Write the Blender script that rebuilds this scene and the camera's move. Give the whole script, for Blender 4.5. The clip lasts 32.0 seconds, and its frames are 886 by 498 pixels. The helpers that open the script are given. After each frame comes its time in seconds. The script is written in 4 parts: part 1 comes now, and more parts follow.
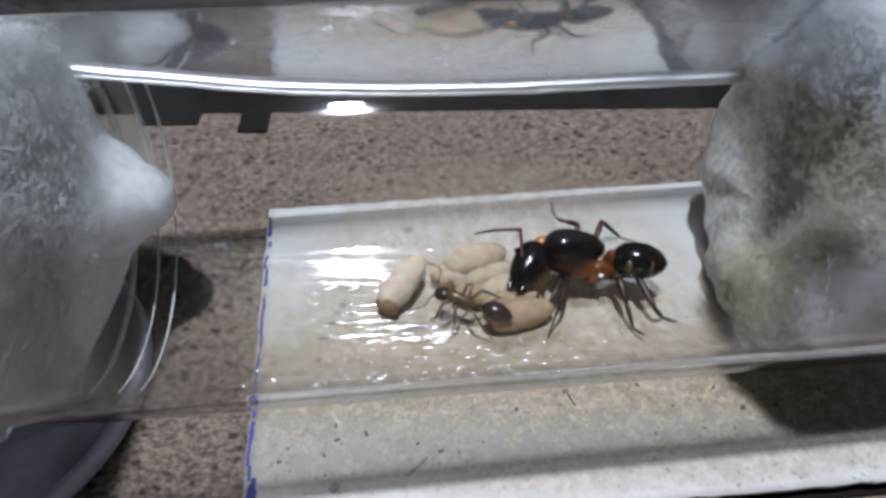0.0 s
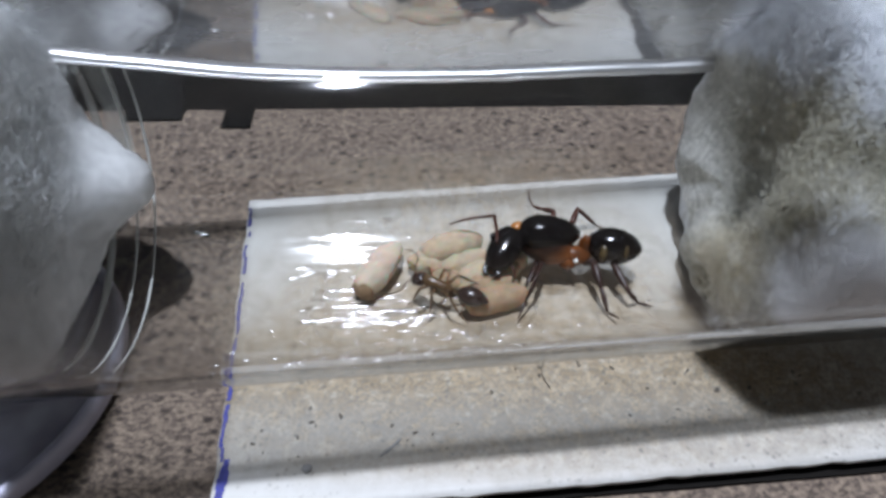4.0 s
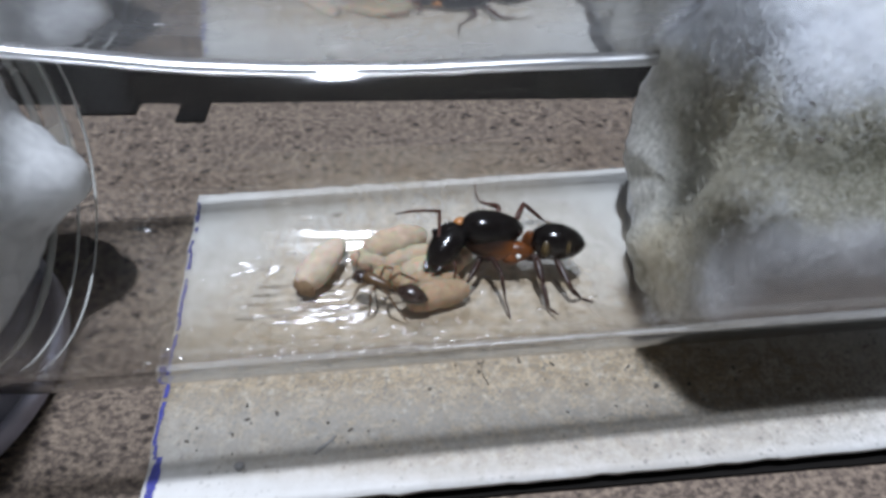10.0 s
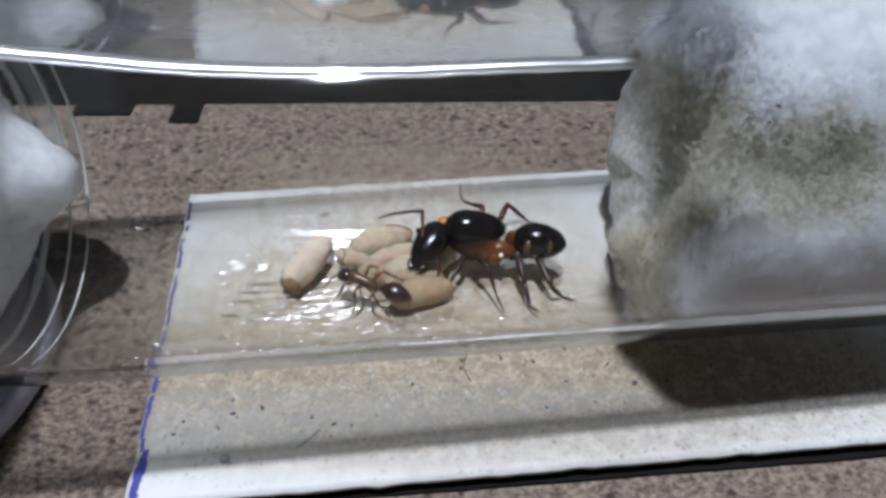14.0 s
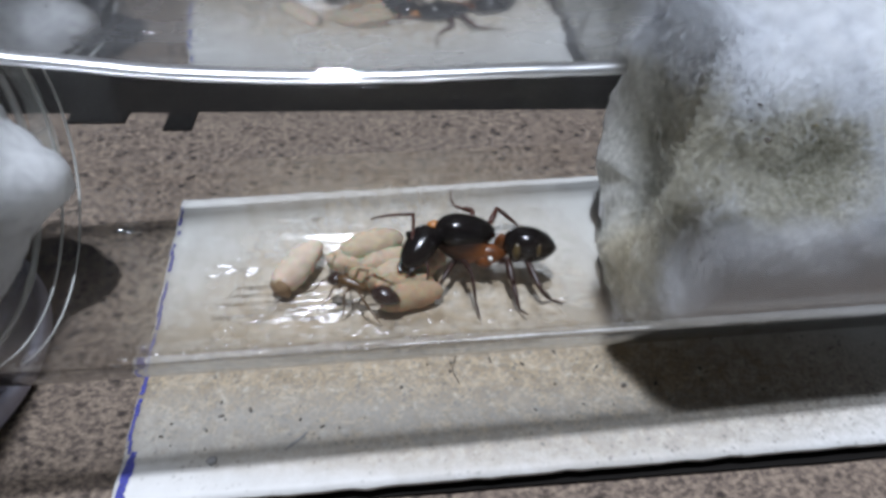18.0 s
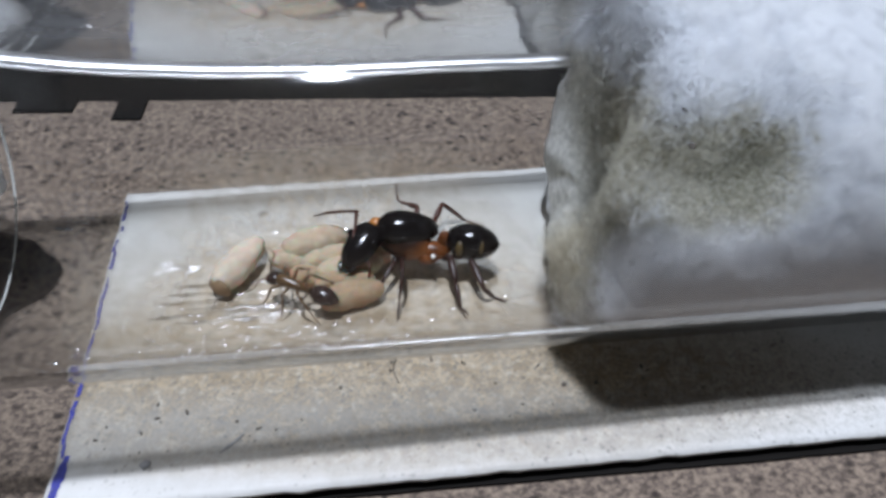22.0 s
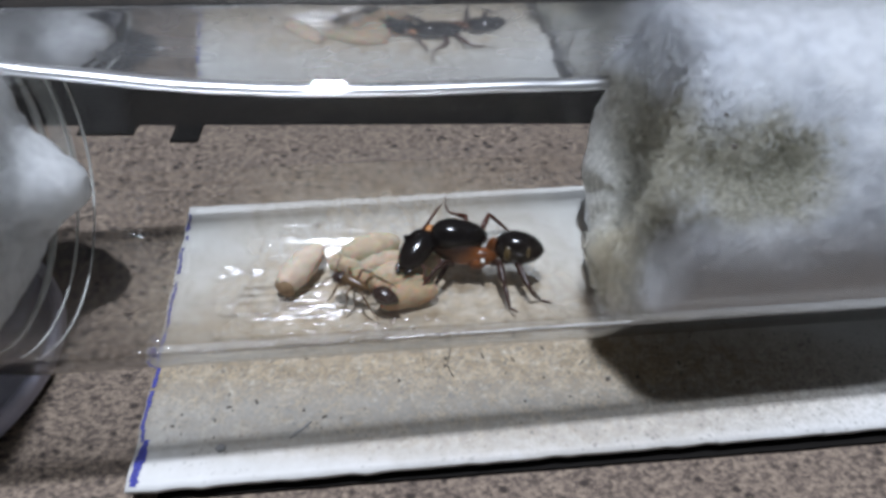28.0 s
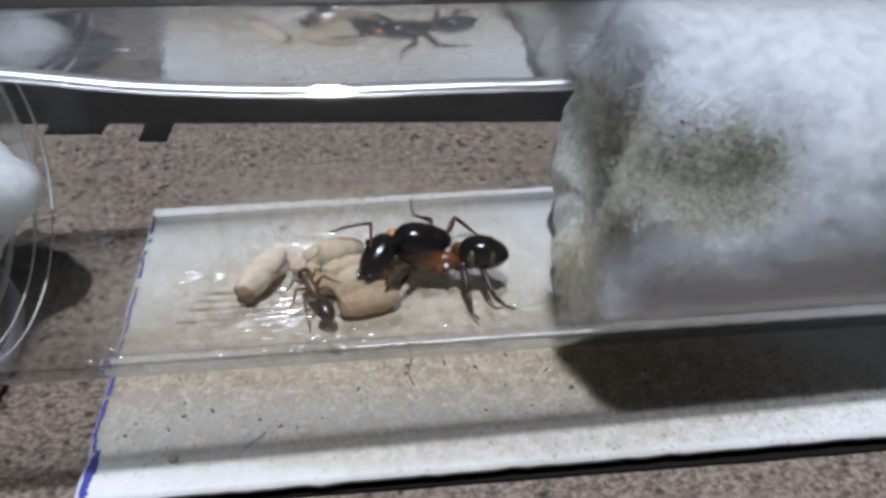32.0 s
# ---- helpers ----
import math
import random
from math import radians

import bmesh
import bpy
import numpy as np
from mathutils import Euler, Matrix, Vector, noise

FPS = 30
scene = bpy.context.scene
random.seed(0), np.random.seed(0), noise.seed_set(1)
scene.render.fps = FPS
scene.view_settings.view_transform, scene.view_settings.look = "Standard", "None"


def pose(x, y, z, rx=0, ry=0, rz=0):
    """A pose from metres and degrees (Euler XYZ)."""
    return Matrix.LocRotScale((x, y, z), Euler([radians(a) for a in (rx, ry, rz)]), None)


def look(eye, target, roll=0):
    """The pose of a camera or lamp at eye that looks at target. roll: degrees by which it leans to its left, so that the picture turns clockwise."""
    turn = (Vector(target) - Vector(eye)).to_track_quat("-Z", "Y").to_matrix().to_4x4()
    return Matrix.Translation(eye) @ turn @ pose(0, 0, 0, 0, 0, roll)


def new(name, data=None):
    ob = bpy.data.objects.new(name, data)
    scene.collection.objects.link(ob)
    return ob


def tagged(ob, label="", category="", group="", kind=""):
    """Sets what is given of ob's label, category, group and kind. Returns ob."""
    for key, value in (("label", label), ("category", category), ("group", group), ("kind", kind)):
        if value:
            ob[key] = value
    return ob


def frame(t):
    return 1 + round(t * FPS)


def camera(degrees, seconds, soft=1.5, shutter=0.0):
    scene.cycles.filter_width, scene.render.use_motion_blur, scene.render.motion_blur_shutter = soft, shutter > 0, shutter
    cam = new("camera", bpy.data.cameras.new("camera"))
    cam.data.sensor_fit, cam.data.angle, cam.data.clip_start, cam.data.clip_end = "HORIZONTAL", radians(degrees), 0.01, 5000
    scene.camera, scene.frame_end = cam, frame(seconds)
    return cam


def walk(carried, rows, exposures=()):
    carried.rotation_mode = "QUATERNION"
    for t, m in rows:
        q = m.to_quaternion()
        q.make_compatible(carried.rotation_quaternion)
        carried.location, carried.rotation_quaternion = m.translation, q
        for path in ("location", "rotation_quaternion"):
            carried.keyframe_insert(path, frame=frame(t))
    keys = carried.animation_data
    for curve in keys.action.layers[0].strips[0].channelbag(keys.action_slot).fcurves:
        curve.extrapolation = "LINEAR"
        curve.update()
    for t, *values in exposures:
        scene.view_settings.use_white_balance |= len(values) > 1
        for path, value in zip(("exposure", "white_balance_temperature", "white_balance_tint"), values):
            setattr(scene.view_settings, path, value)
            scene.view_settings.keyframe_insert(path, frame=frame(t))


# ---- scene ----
# The path is in millimetres and degrees; the place is about eight centimetres across.
cam = camera(66.2, 32.0, soft=3.3)
PATH = [
    (0.0, 5.6, 5.478, 46.373, 39.926, 0.267, -0.636),
    (0.5, 5.359, 5.644, 45.337, 39.974, -0.117, -0.794),
    (1.0, 5.582, 5.41, 45.097, 40.064, -0.033, -0.698),
    (1.5, 5.838, 4.889, 44.813, 40.39, -0.069, -0.671),
    (2.0, 6.533, 4.482, 45.024, 40.387, 0.013, -0.659),
    (2.5, 6.947, 3.75, 45.009, 40.917, -0.083, -0.649),
    (3.0, 7.009, 3.48, 44.873, 41.151, 0.038, -0.732),
    (3.5, 7.127, 3.207, 44.937, 41.551, 0.112, -0.86),
    (5.5, 8.069, 3.157, 44.843, 41.139, 0.11, -0.811),
    (6.0, 9.846, 2.765, 46.2, 40.204, 0.248, -0.487),
    (6.5, 9.718, 3.209, 46.313, 39.951, 0.1, -0.767),
    (7.0, 9.959, 3.442, 46.152, 39.725, 0.112, -0.738),
    (7.5, 10.176, 3.441, 46.053, 40.066, 0.138, -0.795),
    (8.0, 10.33, 3.644, 45.829, 40.152, 0.252, -0.844),
    (8.5, 10.627, 3.779, 45.713, 40.082, 0.357, -0.824),
    (9.0, 10.97, 3.722, 45.673, 40.29, 0.298, -0.779),
    (9.5, 11.109, 3.39, 45.454, 40.438, 0.131, -0.724),
    (10.0, 11.682, 3.616, 44.887, 40.797, 0.068, -1.02),
    (10.5, 11.831, 3.952, 44.459, 40.599, 0.11, -0.889),
    (11.0, 11.852, 3.498, 44.909, 40.871, 0.109, -0.912),
    (11.5, 11.791, 3.484, 45.144, 40.795, 0.083, -1.081),
    (12.0, 11.763, 3.433, 45.256, 40.839, 0.046, -1.021),
    (12.5, 11.896, 3.257, 45.365, 41.058, -0.086, -1.112),
    (13.0, 12.095, 2.658, 45.837, 41.066, 0.021, -0.895),
    (13.5, 12.72, 2.572, 45.673, 41.13, -0.139, -0.938),
    (14.0, 13.037, 2.656, 45.482, 41.04, -0.033, -0.763),
    (14.5, 13.374, 2.856, 45.131, 41.156, 0.09, -0.79),
    (16.5, 13.675, 2.257, 44.957, 41.819, 0.199, -0.507),
    (17.0, 13.16, 2.241, 44.931, 41.788, -0.034, -0.869),
    (17.5, 13.17, 2.155, 45.377, 41.675, -0.071, -0.915),
    (18.0, 13.861, 1.758, 44.978, 42.367, -0.01, -0.783),
    (18.5, 13.889, 1.858, 44.807, 42.493, 0.055, -0.677),
    (19.0, 13.582, 2.222, 45.251, 41.87, -0.153, -0.794),
    (19.5, 13.565, 2.249, 45.327, 41.946, -0.146, -0.818),
    (20.0, 13.418, 1.782, 45.094, 42.447, -0.123, -0.91),
    (20.5, 13.436, 1.706, 45.108, 42.143, -0.108, -0.817),
    (21.0, 14.136, 1.608, 44.896, 42.417, -0.029, -0.689),
    (21.5, 14.425, 0.262, 46.976, 41.528, 0.17, -0.402),
    (22.0, 17.944, 3.649, 45.768, 40.074, -0.32, -1.336),
    (22.5, 17.84, 3.98, 44.898, 39.957, -0.169, -0.925),
    (23.0, 16.123, 1.268, 44.463, 42.171, -0.143, -0.356),
    (23.5, 12.558, 0.276, 44.976, 43.264, -0.372, -0.241),
    (24.0, 12.907, -0.411, 45.1, 43.846, -0.374, -0.44),
    (24.5, 13.257, -0.127, 45.227, 43.713, -0.235, -0.546),
    (25.0, 13.49, -0.691, 45.606, 44.219, -0.272, -0.7),
    (25.5, 13.415, -1.049, 45.894, 44.586, -0.249, -0.795),
    (27.5, 14.18, -1.191, 46.008, 44.201, -0.071, -0.776),
    (28.0, 13.517, -1.636, 46.593, 43.987, -0.592, -1.179),
    (28.5, 13.992, -2.193, 46.318, 44.623, -0.196, -0.906),
    (29.0, 14.052, -2.006, 46.785, 44.336, -0.154, -0.901),
    (29.5, 17.132, -3.399, 47.656, 43.879, -0.267, -0.824),
    (30.0, 19.614, -2.612, 48.403, 44.123, 0.171, -0.653),
    (30.5, 19.6, -2.029, 47.641, 43.889, 0.117, -0.672),
    (31.0, 19.296, -1.872, 47.172, 44.126, 0.248, -0.642),
    (31.5, 18.668, -1.892, 46.899, 44.138, 0.098, -0.773),
    (32.0, 16.929, 0.056, 46.698, 43.065, -0.417, -1.008),
]
walk(cam, [(t, pose(x / 1000, y / 1000, z / 1000, rx, ry, rz)) for t, x, y, z, rx, ry, rz in PATH], [(0.0, 0.0), (32.0, 0.0)])

# ---- light ----
world = bpy.data.worlds.new("world")
scene.world = world
world.use_nodes = True
world.node_tree.nodes["Background"].inputs[0].default_value = (0.8, 0.9, 1.0, 1)
world.node_tree.nodes["Background"].inputs[1].default_value = 0.007
lamp_data = bpy.data.lights.new("ceiling_bulb", "AREA")
lamp_data.shape, lamp_data.size, lamp_data.energy, lamp_data.color = "DISK", 0.065, 29.2, (0.84, 0.915, 1.08)
lamp = new("ceiling_bulb", lamp_data)
lamp.matrix_world = look((-0.04, 0.13, 1.32), (0.01, 0.038, 0.0))

# a dim fill lamp added behind the camera, with no known source
fill_data = bpy.data.lights.new("fill_light", "AREA")
fill_data.shape, fill_data.size, fill_data.size_y, fill_data.energy, fill_data.color = "RECTANGLE", 2.7, 0.9, 2.0, (0.80, 0.90, 1.0)
fill_lamp = new("fill_light", fill_data)
fill_lamp.matrix_world = look((0.1, -1.47, 0.65), (0.01, 0.04, 0.0))

# ---- helpers of this scene ----
MM = 0.001


def mesh_of(bm, smooth=True):
    """A mesh in metres from a bmesh in millimetres."""
    for v in bm.verts:
        v.co *= MM
    me = bpy.data.meshes.new("mesh")
    bm.normal_update()
    bm.to_mesh(me)
    bm.free()
    if smooth:
        me.polygons.foreach_set("use_smooth", [True] * len(me.polygons))
    return me


def part(name, bm, material, parent=None, label="", smooth=True):
    me = mesh_of(bm, smooth) if isinstance(bm, bmesh.types.BMesh) else bm
    me.materials.append(material)
    ob = new(name, me)
    ob.parent = parent
    if label:
        ob["label"] = label
    return ob


def thing(name, label, category, group="", at=(0, 0, 0)):
    ob = new(name)
    ob.empty_display_size = 0.002
    ob.location = Vector(at) * MM
    return tagged(ob, label, category, group)


def rings(bm, loops, cap=True, closed=False):
    """Skin a row of vertex loops."""
    n = len(loops[0])
    made = [[bm.verts.new(p) for p in loop] for loop in loops]
    pairs = list(zip(made, made[1:])) + ([(made[-1], made[0])] if closed else [])
    for a, b in pairs:
        for k in range(n):
            bm.faces.new((a[k], a[(k + 1) % n], b[(k + 1) % n], b[k]))
    if cap and not closed:
        bm.faces.new(made[0][::-1])
        bm.faces.new(made[-1])
    return made


def loft(points, radii, n=10, flat=1.0, bm=None, up=(0, 0, 1)):
    """A round bar along points; flat squeezes it along up."""
    bm = bm or bmesh.new()
    pts = [Vector(p) for p in points]
    loops = []
    side = None
    for k, p in enumerate(pts):
        d = (pts[min(k + 1, len(pts) - 1)] - pts[max(k - 1, 0)]).normalized()
        ref = Vector(up) if abs(d.dot(Vector(up))) < 0.95 else Vector((0, 1, 0))
        s = d.cross(ref).normalized()
        if side is not None and s.dot(side) < 0:
            s = -s
        side = s
        w = s.cross(d).normalized()
        r = radii[k] if isinstance(radii, (list, tuple)) else radii
        loops.append([p + (s * math.cos(2 * math.pi * j / n) + w * math.sin(2 * math.pi * j / n) * flat) * r for j in range(n)])
    rings(bm, loops)
    return bm


def smooth_line(points, steps=4):
    """A Catmull-Rom line through points."""
    p = [Vector(q) for q in points]
    p = [2 * p[0] - p[1]] + p + [2 * p[-1] - p[-2]]
    out = []
    for k in range(1, len(p) - 2):
        for j in range(steps):
            t = j / steps
            out.append(0.5 * (2 * p[k] + (p[k + 1] - p[k - 1]) * t + (2 * p[k - 1] - 5 * p[k] + 4 * p[k + 1] - p[k + 2]) * t * t + (3 * p[k] - p[k - 1] - 3 * p[k + 1] + p[k + 2]) * t ** 3))
    return out + [p[-2]]


def spun(centre, axis, length, profile, n=24, flat=1.0, bend=0.0, up=(0, 0, 1), flute=0.0):
    """A body of revolution about axis: profile rows of (share of length, radius), flattened along up, bent by bend."""
    a = Vector(axis).normalized()
    s = a.cross(Vector(up)).normalized()
    w = s.cross(a).normalized()
    c = Vector(centre)
    loops = []
    for share, r in profile:
        p = c + a * (share - 0.5) * length + w * bend * (1 - (2 * share - 1) ** 2)
        loops.append([p + (s * math.cos(2 * math.pi * j / n) + w * math.sin(2 * math.pi * j / n) * flat) * max(r, 0.002) * (1 + flute * math.sin(7 * j)) for j in range(n)])
    bm = bmesh.new()
    rings(bm, loops)
    return bm


def egg(r, blunt=0.5, steps=14, full=1.0):
    """An egg's profile, fullest at the share blunt."""
    out = []
    for k in range(steps + 1):
        a = math.pi * k / steps
        u = (1 - math.cos(a)) / 2
        u2 = u ** (math.log(blunt) / math.log(0.5))
        out.append((u2, r * math.sin(a) ** full))
    return out


# ---- materials ----
class Mat:
    """A node material with lengths in millimetres."""

    def __init__(self, name):
        self.m = bpy.data.materials.new(name)
        self.m.use_nodes = True
        self.t = self.m.node_tree
        self.b = self.t.nodes["Principled BSDF"]
        self.out = self.t.nodes["Material Output"]
        co = self.n("ShaderNodeTexCoord")
        mp = self.n("ShaderNodeVectorMath")
        mp.operation = "SCALE"
        mp.inputs["Scale"].default_value = 1000.0
        self.t.links.new(co.outputs["Object"], mp.inputs[0])
        self.co = mp.outputs[0]

    def n(self, kind):
        return self.t.nodes.new(kind)

    def link(self, a, b):
        self.t.links.new(a, b)

    def stretch(self, x, y, z):
        mp = self.n("ShaderNodeVectorMath")
        mp.operation = "MULTIPLY"
        mp.inputs[1].default_value = (x, y, z)
        self.link(self.co, mp.inputs[0])
        return mp.outputs[0]

    def noise(self, scale, detail=4.0, rough=0.55, co=None, warp=0.0):
        nd = self.n("ShaderNodeTexNoise")
        nd.inputs["Scale"].default_value, nd.inputs["Detail"].default_value = scale, detail
        nd.inputs["Roughness"].default_value, nd.inputs["Distortion"].default_value = rough, warp
        self.link(co or self.co, nd.inputs["Vector"])
        return nd.outputs["Fac"]

    def cells(self, scale, co=None, rand=1.0, flat=False):
        nd = self.n("ShaderNodeTexVoronoi")
        nd.voronoi_dimensions = "2D" if flat else "3D"
        nd.inputs["Scale"].default_value, nd.inputs["Randomness"].default_value = scale, rand
        self.link(co or self.co, nd.inputs["Vector"])
        return nd.outputs["Distance"]

    def ramp(self, fac, *stops):
        nd = self.n("ShaderNodeValToRGB")
        e = nd.color_ramp.elements
        while len(e) < len(stops):
            e.new(0.5)
        for el, (p, c) in zip(e, stops):
            el.position = p
            el.color = (*c, 1) if isinstance(c, tuple) else (c, c, c, 1)
        self.link(fac, nd.inputs[0])
        return nd.outputs[0]

    def mix(self, fac, a, b, mode="MIX"):
        nd = self.n("ShaderNodeMix")
        nd.data_type, nd.blend_type = "RGBA", mode
        for sock, v in ((nd.inputs[0], fac), (nd.inputs[6], a), (nd.inputs[7], b)):
            if isinstance(v, (int, float)):
                sock.default_value = v
            elif isinstance(v, tuple):
                sock.default_value = (*v, 1)
            else:
                self.link(v, sock)
        return nd.outputs[2]

    def math(self, op, a, b=0.0, c=None):
        nd = self.n("ShaderNodeMath")
        nd.operation = op
        for k, v in enumerate((a, b) if c is None else (a, b, c)):
            if isinstance(v, (int, float)):
                nd.inputs[k].default_value = v
            else:
                self.link(v, nd.inputs[k])
        return nd.outputs[0]

    def near(self, point, inner, outer, squash=(1, 1, 1)):
        """1 within inner millimetres of a point, falling to 0 at outer."""
        d = self.n("ShaderNodeVectorMath")
        d.operation = "SUBTRACT"
        self.link(self.co, d.inputs[0])
        d.inputs[1].default_value = point
        s = self.n("ShaderNodeVectorMath")
        s.operation = "MULTIPLY"
        self.link(d.outputs[0], s.inputs[0])
        s.inputs[1].default_value = squash
        ln = self.n("ShaderNodeVectorMath")
        ln.operation = "LENGTH"
        self.link(s.outputs[0], ln.inputs[0])
        r = self.n("ShaderNodeMapRange")
        self.link(ln.outputs["Value"], r.inputs[0])
        r.inputs[1].default_value, r.inputs[2].default_value, r.inputs[3].default_value, r.inputs[4].default_value = inner, outer, 1, 0
        return r.outputs[0]

    def set(self, colour=None, rough=None, bump=None, height=0.02, **more):
        for key, v in (("Base Color", colour), ("Roughness", rough)):
            if v is None:
                continue
            if isinstance(v, tuple):
                self.b.inputs[key].default_value = (*v, 1)
            elif isinstance(v, (int, float)):
                self.b.inputs[key].default_value = v
            else:
                self.link(v, self.b.inputs[key])
        for key, v in more.items():
            self.b.inputs[key.replace("_", " ")].default_value = v
        if bump is not None:
            bp = self.n("ShaderNodeBump")
            bp.inputs["Strength"].default_value = 1.0
            bp.inputs["Distance"].default_value = height * MM
            self.link(bump, bp.inputs["Height"])
            self.link(bp.outputs[0], self.b.inputs["Normal"])
        return self.m


def board_material():
    m = Mat("pressed_fibre_board")
    c = m.stretch(0.85, 1.15, 1)
    fine = m.noise(2.7, 5, 0.62, c)
    blot = m.noise(0.35, 3, 0.5)
    base = m.ramp(fine, (0.35, (0.03, 0.021, 0.015)), (0.48, (0.145, 0.107, 0.082)), (0.64, (0.31, 0.24, 0.175)))
    base = m.mix(m.math("MULTIPLY", blot, 0.45), base, (0.15, 0.115, 0.09))
    pit = m.ramp(m.cells(0.85, c), (0.18, 1.0), (0.40, 0.0))
    keep = m.ramp(m.noise(0.9, 2), (0.42, 0.0), (0.55, 1.0))
    base = m.mix(m.math("MULTIPLY", pit, keep), base, (0.03, 0.02, 0.015))
    return m.set(base, 0.75, m.noise(1.4, 6, 0.7, c), 0.3)


def paper_material():
    m = Mat("worn_white_card")
    base = m.ramp(m.noise(0.25, 4), (0.3, (0.53, 0.525, 0.50)), (0.7, (0.63, 0.625, 0.605)))
    fib = m.noise(3.0, 5, 0.7, m.stretch(0.35, 1.6, 1))
    base = m.mix(m.math("MULTIPLY", fib, 0.16), base, (0.45, 0.43, 0.40))
    # damp, dirtied middle
    mid = m.near((10, 31.5, 0), 8.0, 24.0, (0.62, 1.9, 1))
    grime = m.math("MULTIPLY", mid, m.ramp(m.noise(0.9, 7, 0.72), (0.30, 0.4), (0.62, 1.0)))
    base = m.mix(m.math("MULTIPLY", grime, 0.9), base, (0.27, 0.22, 0.155))
    tan = m.math("MULTIPLY", m.near((12, 29.0, 0), 6.0, 13.0, (0.30, 1.7, 1)), m.ramp(m.noise(0.45, 6, 0.7), (0.34, 0.6), (0.6, 1.0)))
    base = m.mix(m.math("MULTIPLY", tan, 0.85), base, (0.42, 0.315, 0.185))
    blotch = m.math("MULTIPLY", tan, m.ramp(m.noise(0.8, 7, 0.75, warp=0.6), (0.42, 0.0), (0.56, 1.0)))
    base = m.mix(blotch, base, (0.235, 0.175, 0.105))
    pale = m.math("MULTIPLY", tan, m.ramp(m.noise(1.1, 6, 0.7, m.stretch(1, 1, 3)), (0.54, 0.0), (0.66, 0.7)))
    base = m.mix(pale, base, (0.56, 0.52, 0.43))
    for scale, inner, outer, low, shade in ((0.95, 0.07, 0.15, 0.47, 0.75), (0.5, 0.05, 0.10, 0.48, 0.9), (2.0, 0.12, 0.24, 0.53, 0.5)):
        dots = m.math("MULTIPLY", m.ramp(m.cells(scale, flat=True), (inner, 1.0), (outer, 0.0)), m.math("MULTIPLY", m.ramp(m.noise(0.45, 4, 0.65), (low, 0.0), (low + 0.08, shade)), m.math("MULTIPLY_ADD", m.near((14, 28.5, 0), 5.0, 9.0, (0.15, 1.2, 1)), 0.8, 0.2)))
        base = m.mix(dots, base, (0.09, 0.08, 0.065))
    grain = m.math("MULTIPLY", m.near((14, 28.5, 0), 4.0, 8.5, (0.15, 1.3, 1)), m.ramp(m.noise(3.0, 7, 0.85), (0.42, 0.85), (0.54, 0.0)))
    base = m.mix(grain, base, (0.17, 0.155, 0.125))
    # grey shade along the tube's near edge, put into the card's colour
    tube_shade = m.math("MULTIPLY", m.near((8, 25.3, 0), 1.2, 4.2, (0.07, 1.0, 1)), m.ramp(m.noise(0.8, 6, 0.7), (0.30, 0.10), (0.55, 0.55)))
    base = m.mix(tube_shade, base, (0.31, 0.305, 0.285))
    return m.set(base, 0.6, m.noise(2.5, 6, 0.7), 0.03)


def cotton_material(name, white, marks=(), loose=False):
    """Cotton wool; marks: rows of (place, inner, outer, squash, amount, dark, light) of damp, mouldy speckle and
    painted-in shade. Loose fibres also let light through.
    """
    m = Mat(name)
    clump = m.noise(0.7, 6, 0.65, warp=0.6)
    base = m.ramp(clump, (0.36, tuple(v * 0.78 for v in white)), (0.56, white))
    fleck = m.noise(1.9, 8, 0.85, warp=0.9)
    patch = m.noise(0.55, 4, 0.6, warp=0.8)
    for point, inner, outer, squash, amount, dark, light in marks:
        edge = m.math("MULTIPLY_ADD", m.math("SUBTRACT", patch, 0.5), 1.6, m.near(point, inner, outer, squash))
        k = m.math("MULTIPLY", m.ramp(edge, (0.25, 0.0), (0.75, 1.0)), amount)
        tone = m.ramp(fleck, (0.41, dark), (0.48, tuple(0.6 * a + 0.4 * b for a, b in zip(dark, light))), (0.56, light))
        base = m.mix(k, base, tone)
    if loose:
        df, tl, mx = m.n("ShaderNodeBsdfDiffuse"), m.n("ShaderNodeBsdfTranslucent"), m.n("ShaderNodeMixShader")
        m.link(base, df.inputs[0])
        m.link(base, tl.inputs[0])
        mx.inputs[0].default_value = 0.5
        m.link(df.outputs[0], mx.inputs[1])
        m.link(tl.outputs[0], mx.inputs[2])
        m.link(mx.outputs[0], m.out.inputs["Surface"])
        return m.m
    m.b.inputs["Subsurface Radius"].default_value = (1, 1, 1)
    return m.set(base, 0.95, m.math("ADD", m.noise(1.3, 7, 0.7, warp=0.8), m.math("MULTIPLY", fleck, 0.8)), 0.9, Specular_IOR_Level=0.05, Subsurface_Weight=1.0, Subsurface_Scale=0.006)


def plain(name, colour, rough=0.5, vary=0.25, scale=1.5, height=0.02, **more):
    m = Mat(name)
    dark = tuple(v * (1 - vary) for v in colour)
    base = m.ramp(m.noise(scale, 5), (0.3, dark), (0.7, colour))
    return m.set(base, rough, m.noise(scale * 4, 4), height, **more)


